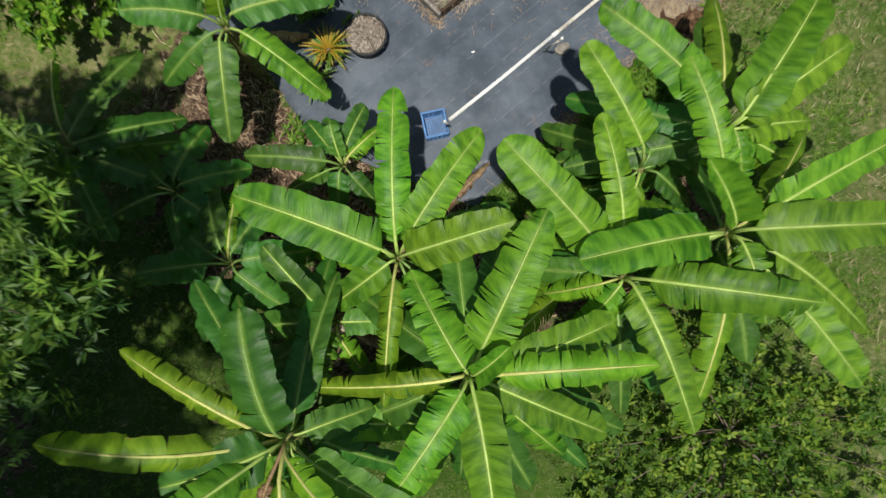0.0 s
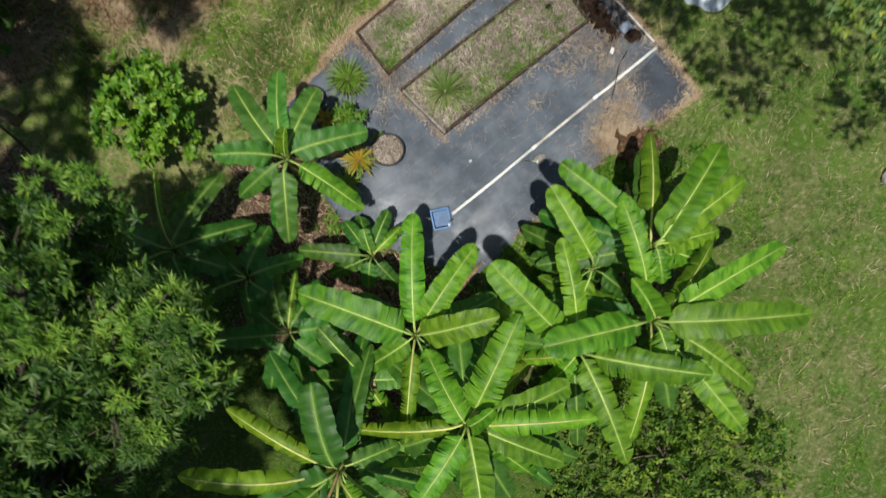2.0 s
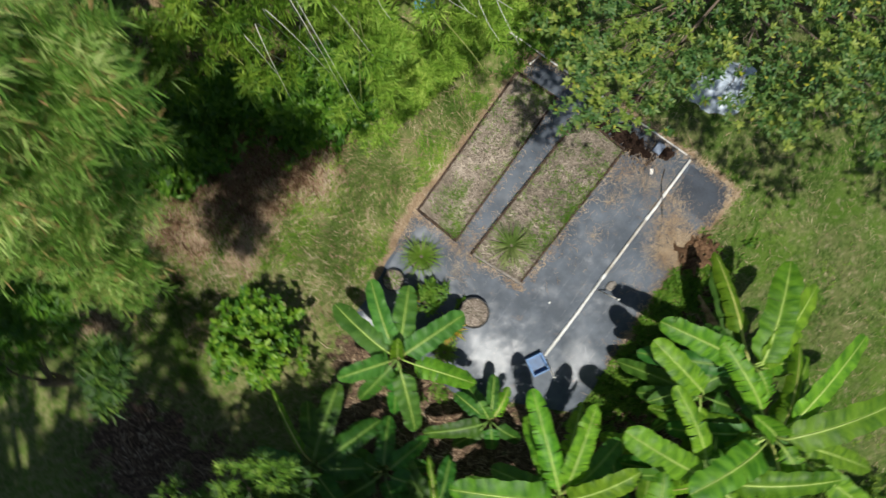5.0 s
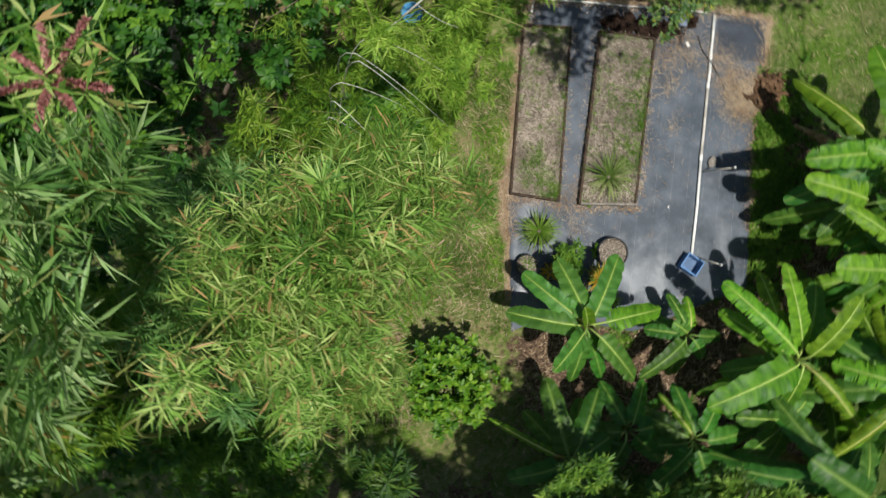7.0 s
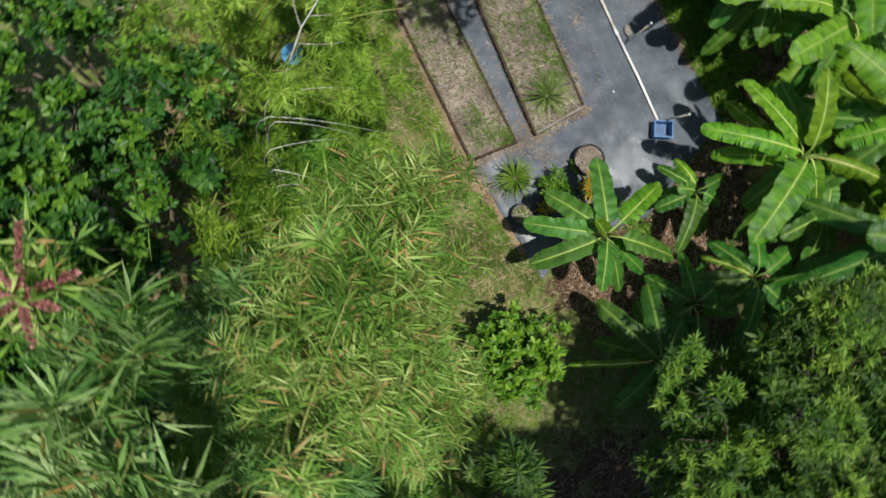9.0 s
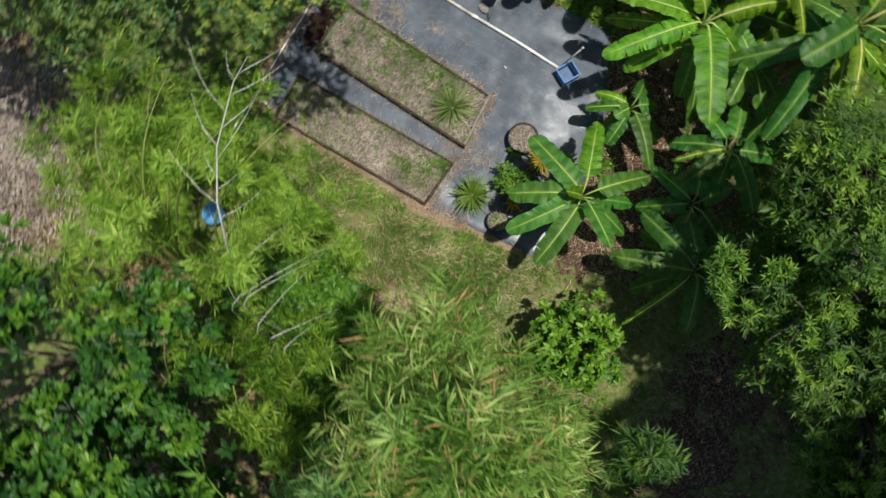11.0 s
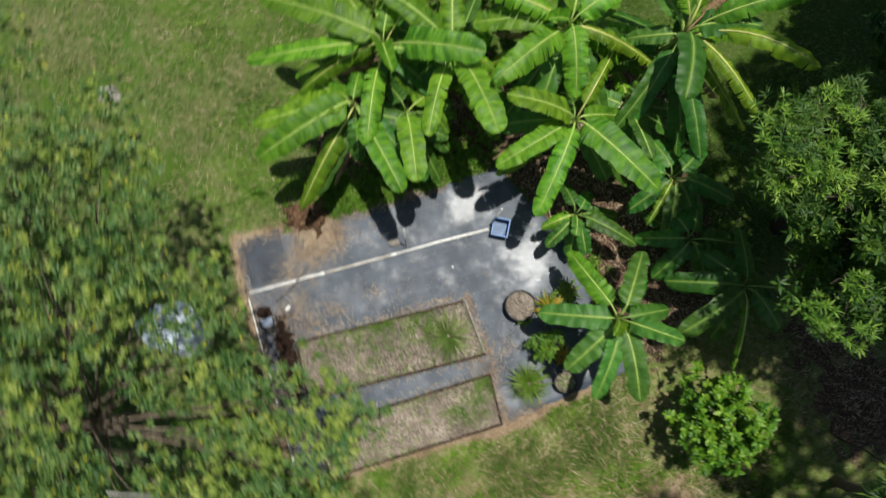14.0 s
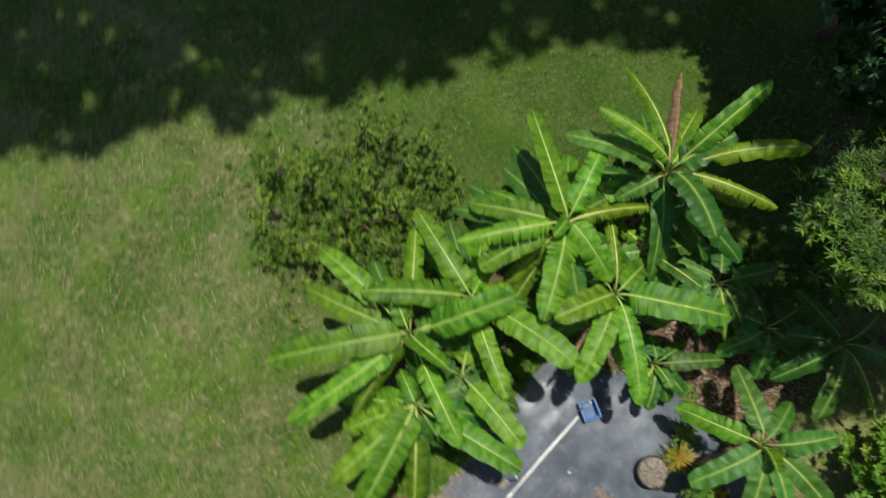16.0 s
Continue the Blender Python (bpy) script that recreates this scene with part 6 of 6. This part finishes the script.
def pipe_line(start, end, cuts, radius, label, risers=()):
    """A line of white pipe with couplings, and upright risers with a sprinkler cap."""
    a, b = Vector((*start, 0.012 + radius)), Vector((*end, 0.012 + radius))
    ob = thing("irrigation_pipe", pose(a.x, a.y, 0), label, "pipe", "irrigation pipes")
    o = Vector((a.x, a.y, 0))
    marks = [0.0, *cuts, 1.0]
    for n, (s0, s1) in enumerate(zip(marks, marks[1:])):
        p, q = a.lerp(b, s0), a.lerp(b, s1)
        mid = p.lerp(q, 0.5) + Vector((0.008 * (-1) ** n, -0.008, 0.006))
        part("pipe_section", mesh_from("pipe_section", *tube([p - o, mid - o, q - o], [radius] * 3, 10), PVC_DIRTY if n == 1 else PVC, smooth=True), ob)
    run = (b - a).normalized()
    for s in cuts:
        p = a.lerp(b, s) - o
        part("coupling", mesh_from("coupling", *tube([p - run * 0.05, p - run * 0.045, p + run * 0.045, p + run * 0.05], [radius * 1.1, radius * 1.25, radius * 1.25, radius * 1.1], 12), PVC, smooth=True), ob)
    for foot, lean, h in risers:
        p = Vector((*foot, 0.012)) - o
        r = part("riser", mesh_from("riser", *tube([p, p + Vector((lean[0] * 0.5, lean[1] * 0.5 + 0.006, h * 0.5)), p + Vector((*lean, h))], [0.013, 0.013, 0.013], 8), PVC_DIRTY, smooth=True), ob, "thin upright riser")
        part("cap", mesh_from("cap", *tube([p + Vector((*lean, h)), p + Vector((*lean, h + 0.015)), p + Vector((*lean, h + 0.05))], [0.018, 0.022, 0.016], 10), PVC, smooth=True), r)


pipe_line((0.09, 1.80), (3.71, 4.75), (0.40, 0.70, 0.82), 0.027, "long white plastic irrigation pipe lying across the mat", (((1.38, 2.75), (0.08, -0.19), 0.9), ((0.11, 1.72), (-0.08, -0.19), 0.95)))
pipe_line((3.68, 4.86), (0.55, 8.45), (0.28, 0.42, 0.55, 0.78), 0.017, "white plastic pipe along the garden's edge", (((1.42, 7.41), (-0.26, -0.16), 0.12),))


def pot(x, y, top_r, h, label, material, fill, fill_name="soil"):
    ob = thing("plant_pot", pose(x, y, 0.012), label, "plant pot", "plant pots")
    r0 = top_r * 0.82
    part("pot", mesh_from("pot", *lathe([(0.0, 0.0), (r0, 0.0), (r0 * 1.02, 0.02), (top_r * 0.97, h - 0.03), (top_r * 1.04, h - 0.028), (top_r * 1.04, h), (top_r * 0.95, h), (top_r * 0.93, h - 0.05)], 30), material, smooth=True), ob)
    rings = [(0.0, h - 0.025), (top_r * 0.3, h - 0.02), (top_r * 0.6, h - 0.03), (top_r * 0.945, h - 0.045)]
    v, f = lathe(rings, 30)
    part(fill_name, mesh_from(fill_name, [(p[0], p[1], p[2] + 0.012 * math.sin(p[0] * 60) * math.sin(p[1] * 50)) for p in v], f, fill, smooth=True), ob)
    return ob


def tuft(parent, seed, count, length, width, z, opening, material, droop=0.5, label=""):
    """A rosette of strap leaves rooted in a pot or bed: each leaf arches in three steps."""
    rng = np.random.default_rng(seed)
    for k in range(count):
        a = k * 2.39996 + rng.uniform(-0.2, 0.2)
        n, tilt = length * rng.uniform(0.7, 1.1), radians(opening * (0.25 + 0.75 * (k + 1) / count) * rng.uniform(0.85, 1.1))
        verts, faces = [], []
        p, ang = Vector((0.02 * math.cos(a), 0.02 * math.sin(a), z)), tilt
        for i in range(6):
            s = i / 5
            w = width * (0.7 + 0.6 * s) * (1 - s) ** 0.6 + 0.001
            out = Vector((-math.sin(a), math.cos(a), 0)) * w
            verts += [p + out + Vector((0, 0, w * 0.5)), p.copy(), p - out + Vector((0, 0, w * 0.5))]
            p = p + Vector((math.cos(a) * math.sin(ang), math.sin(a) * math.sin(ang), math.cos(ang))) * n / 5
            ang = min(ang + radians(droop * 22), radians(150))
        for i in range(5):
            for j in range(2):
                q = i * 3 + j
                faces.append((q, q + 1, q + 4, q + 3))
        part("leaf", mesh_from("leaf", verts, faces, material, smooth=True), parent, label)


def chips_on(parent, seed, r, z, n):
    rng = np.random.default_rng(seed)
    a, d = rng.uniform(0, 6.28, n), r * np.sqrt(rng.uniform(0, 1, n))
    t = rng.uniform(0, 6.28, n)
    v, f = blades(np.stack([d * np.cos(a), d * np.sin(a), np.full(n, z)], 1), np.stack([np.cos(t), np.sin(t), rng.uniform(-0.1, 0.3, n)], 1), np.tile((0, 0, 1.0), (n, 1)), rng.uniform(0.03, 0.08, n), rng.uniform(0.01, 0.02, n))
    part("mulch", triangles("mulch", v, f, CHIPS), parent, "wood chip mulch", kind="stuff")


p = pot(-1.02, 2.90, 0.28, 0.26, "round black pot filled with pale wood chips", BLACK_POT, SOIL)
chips_on(p, 81, 0.25, 0.235, 420)
rng_pot = np.random.default_rng(5)
v, t = sprays(rng_pot, np.array([(-0.2, 0.22, 0.2), (-0.24, 0.18, 0.2), (-0.1, 0.27, 0.2)]), np.array([(-1, 1, 0.8)] * 3), 9, 0.12, 0.05, 60)
part("weed", triangles("weed", v, t, WEED), p)
p = pot(-1.72, 4.14, 0.25, 0.24, "black pot with arching strappy green leaves", BLACK_POT, SOIL)
tuft(p, 82, 130, 0.46, 0.009, 0.2, 80, STRAP, 0.55)
p = pot(-2.33, 3.84, 0.20, 0.2, "small black pot with sparse yellow-green growth", BLACK_POT, SOIL)
chips_on(p, 83, 0.17, 0.18, 160)
tuft(p, 84, 14, 0.22, 0.012, 0.16, 80, STRAP, 0.5)
p = pot(-1.72, 3.40, 0.22, 0.24, "black pot with a leafy dark green plant", BLACK_POT, SOIL)
v, t = sprays(np.random.default_rng(7), np.random.default_rng(8).normal(0, 0.13, (46, 3)) * (1, 1, 0.7) + (0, 0, 0.42), np.random.default_rng(9).normal(0, 0.5, (46, 3)) + (0, 0, 1), 9, 0.13, 0.04, 65)
part("foliage", triangles("foliage", v, t, WEED), p, kind="stuff")
p = pot(-1.52, 2.72, 0.2, 0.2, "black pot with yellow and orange strap leaves", BLACK_POT, SOIL)
tuft(p, 86, 44, 0.36, 0.016, 0.16, 84, STRAP, 0.45)
tuft(p, 85, 34, 0.36, 0.017, 0.18, 66, CROTON, 0.5)
p = pot(-1.72, 2.32, 0.18, 0.18, "black pot with a low green plant under the banana", BLACK_POT, SOIL)
tuft(p, 87, 34, 0.34, 0.02, 0.14, 78, STRAP, 0.5)
p = pot(-2.10, 3.45, 0.17, 0.2, "small black pot with broad yellow-tipped leaves", BLACK_POT, SOIL)
tuft(p, 88, 16, 0.25, 0.03, 0.16, 70, CROTON, 0.5)
pot(2.96, 6.05, 0.15, 0.16, "empty black pot standing by the pipe", BLACK_POT, COMPOST)

yucca = thing("spiky_plant", pose(-0.03, 3.95, 0.11), "spiky grey-green rosette plant in the bed", "plant")
tuft(yucca, 91, 110, 0.56, 0.011, 0.02, 84, YUCCA, 0.3)


def heap():
    """The dark compost along the bed's end: clods on a ragged ridge."""
    rng = np.random.default_rng(15)
    ob = thing("compost_mound", pose(2.5, 5.6, 0), "low mound of dark brown crumbly compost", "compost")
    n, m = 46, 20
    a, b = Vector((-0.48, 0.62, 0)), Vector((0.48, -0.62, 0))
    across = Vector((b.y - a.y, a.x - b.x, 0)).normalized()
    ragged = 1 + 0.35 * rng.normal(size=n + 1)
    verts = []
    for i in range(n + 1):
        for j in range(m + 1):
            s, t = i / n, j / m * 2 - 1
            half = 0.20 * (math.sin(math.pi * min(1, max(0.02, s))) ** 0.5) * min(1.6, max(0.45, ragged[i]))
            p = a.lerp(b, s) + across * half * t + Vector((rng.uniform(-0.01, 0.01), rng.uniform(-0.01, 0.01), 0))
            p.z = 0.012 + 0.13 * (1 - t * t) * math.sin(math.pi * s) ** 0.4 * (0.5 + 0.5 * math.sin(s * 9) ** 2) + (rng.uniform(0, 0.07) if abs(t) < 0.95 else -0.01)
            verts.append(p)
    faces = [(i * (m + 1) + j, (i + 1) * (m + 1) + j, (i + 1) * (m + 1) + j + 1, i * (m + 1) + j + 1) for i in range(n) for j in range(m)]
    part("soil", mesh_from("soil", verts, faces, COMPOST), ob)
    k = 900
    s, t = rng.uniform(-0.05, 1.05, k), rng.normal(0, 0.22, k)
    at = np.array(a) * (1 - s)[:, None] + np.array(b) * s[:, None] + np.array(across) * t[:, None] + np.stack([np.zeros(k), np.zeros(k), 0.02 + 0.12 * np.exp(-(t / 0.15) ** 2) * rng.uniform(0.3, 1, k)], 1)
    turn = rng.uniform(0, 6.28, k)
    v, f = blades(at, np.stack([np.cos(turn), np.sin(turn), rng.uniform(-0.2, 0.5, k)], 1), np.tile((0, 0, 1.0), (k, 1)), rng.uniform(0.02, 0.08, k), rng.uniform(0.008, 0.03, k))
    part("mulch", triangles("mulch", v, f, COMPOST), ob, "dark crumbs and scraps", "stuff")


heap()


def dead_leaf_pile(x, y):
    """Withered banana leaves thrown on a heap beside the mat: crumpled ribbons, dark underneath."""
    rng = np.random.default_rng(27)
    ob = thing("leaf_pile", pose(x, y, 0), "heap of withered dark brown banana leaves beside the mat", "leaf pile")
    for k in range(26):
        a, r = rng.uniform(0, 6.28), 0.34 * math.sqrt(rng.uniform(0, 1))
        n, w, turn = rng.uniform(0.3, 0.6), rng.uniform(0.05, 0.11), rng.uniform(0, 6.28)
        d, side = Vector((math.cos(turn), math.sin(turn), 0)), Vector((-math.sin(turn), math.cos(turn), 0))
        o = Vector((r * math.cos(a) * 1.1, r * math.sin(a) * 0.9, 0.02 + 0.20 * (1 - r / 0.36) * rng.uniform(0.3, 1.0)))
        verts = []
        for i in range(9):
            s = i / 8 - 0.5
            c = o + d * n * s + side * 0.05 * math.sin(s * 9 + k) + Vector((0, 0, 0.05 * math.cos(s * 4) + rng.uniform(0, 0.02)))
            half = w * (1 - (2 * abs(s)) ** 3) * 0.5 + 0.006
            verts += [c + side * half + Vector((0, 0, rng.uniform(-0.03, 0.02))), c + Vector((0, 0, 0.02)), c - side * half + Vector((0, 0, rng.uniform(-0.03, 0.02)))]
        faces = [(i * 3 + j, i * 3 + j + 1, i * 3 + j + 4, i * 3 + j + 3) for i in range(8) for j in range(2)]
        part("leaf", mesh_from("leaf", verts, faces, WITHERED, smooth=True), ob)


dead_leaf_pile(3.36, 2.98)


def bucket(x, y):
    ob = thing("bucket", pose(x, y, 0.0), "sky-blue plastic bucket on the grass", "bucket")
    part("body", mesh_from("body", *lathe([(0.0, -0.01), (0.15, -0.01), (0.19, 0.30), (0.205, 0.30), (0.205, 0.33), (0.185, 0.33), (0.15, 0.03), (0.0, 0.03)], 24), BUCKET_BLUE, smooth=True), ob)
    part("handle", mesh_from("handle", *tube([(0.2 * math.cos(a), 0.06, 0.32 - 0.2 * math.sin(a) * 0.25) for a in np.linspace(0, math.pi, 12)], [0.006] * 12, 6), BARK_PALE, smooth=True), ob)


bucket(-0.55, 8.77)


def sheet():
    """A crumpled pale plastic sheet draped over something low."""
    rng = np.random.default_rng(21)
    n, m = 26, 44
    verts, faces = [], []
    for i in range(n + 1):
        for k in range(m):
            s, a = i / n, 2 * math.pi * k / m
            r = s * (0.66 + 0.06 * math.sin(a * 3) + 0.04 * math.sin(a * 7))
            z = 0.26 * (1 - s ** 3) + 0.03 * math.sin(a * 9 + s * 8) * s + 0.025 * math.sin(a * 5 - s * 14) + rng.uniform(-0.01, 0.01)
            verts.append((r * math.cos(a) * 1.05, r * math.sin(a) * 0.72, max(z, 0.0) - 0.012))
    faces = [(i * m + k, i * m + (k + 1) % m, (i + 1) * m + (k + 1) % m, (i + 1) * m + k) for i in range(1, n) for k in range(m)]
    faces.append(tuple(range(m, 2 * m)))
    ob = new("plastic_sheet", mesh_from("plastic_sheet", verts, faces, SHEET, smooth=True))
    ob.matrix_world = pose(4.72, 5.95, 0, 0, 0, 8)
    tagged(ob, "crumpled pale blue-white plastic sheet under the tree", "plastic sheet")


sheet()


def lump(name, x, y, r, seed, material, label, category, flat=0.4, rough=0.03):
    """A rounded, uneven lump half sunk in the ground."""
    rng = np.random.default_rng(seed)
    bm = bmesh.new()
    bmesh.ops.create_icosphere(bm, subdivisions=3, radius=1.0)
    for v in bm.verts:
        k = 1 + 0.16 * math.sin(v.co.x * 4 + seed) * math.sin(v.co.y * 5) + rng.uniform(-rough, rough)
        v.co = Vector((v.co.x * r * k, v.co.y * r * 0.8 * k, v.co.z * r * flat * k + r * 0.12))
    me = bpy.data.meshes.new(name)
    bm.to_mesh(me)
    bm.free()
    me.materials.append(material)
    ob = new(name, me)
    ob.location = (x, y, 0)
    tagged(ob, label, category)


lump("stone", 7.88, 2.42, 0.24, 1, STONE, "pale grey stone half sunk in the lawn", "stone")
lump("soil_clod", 3.30, 4.98, 0.15, 2, COMPOST, "crumbly lump of brown soil on the mat", "soil", 0.55, 0.16)
GREY = box(-0.11, -0.08, 0, 0.11, 0.08, 0.12, 0.01)
ob = new("plastic_tub", mesh_from("plastic_tub", *GREY, GREY_BOX))
ob.matrix_world = pose(3.16, 5.1, 0.012, 0, 0, 40)
tagged(ob, "small grey-blue plastic tub on the mat", "tub")
SCRAP = box(-0.055, -0.03, 0, 0.055, 0.03, 0.012, 0.003)
for x, y, turn, size in ((2.94, 4.71, 70, 1.0), (0.42, 2.74, 20, 0.42)):
    ob = new("scrap", mesh_from("scrap", *SCRAP, PVC))
    ob.matrix_world = pose(x, y, 0.014, 0, 0, turn) @ Matrix.Diagonal((size, size, 1, 1))
    tagged(ob, "small white plastic scrap lying on the mat", "scrap", "plastic scraps")


# a stump slice and a black hose on the mat
v, f = lathe([(0.0, 0.0), (0.105, 0.0), (0.11, 0.02), (0.108, 0.05), (0.10, 0.058), (0.0, 0.055)], 22)
ob = new("wood_slice", mesh_from("wood_slice", [(p[0] * (1 + 0.06 * math.sin(p[1] * 40)), p[1] * 0.7, p[2]) for p in v], f, TIMBER, smooth=True))
ob.matrix_world = pose(1.63, 2.77, 0.012, 0, 0, 25)
tagged(ob, "flat weathered slice of wood lying on the mat", "wood slice")
run = [(2.70, 3.30), (2.80, 3.55), (2.92, 3.85), (2.98, 4.15), (3.06, 4.45), (3.20, 4.70)]
ob = new("hose", mesh_from("hose", *tube([(x, y, 0.03 + 0.05 * (k in (3,))) for k, (x, y) in enumerate(run)], [0.008] * 6, 6), BLACK_POT, smooth=True))
tagged(ob, "thin black irrigation hose crossing the pipe", "hose")
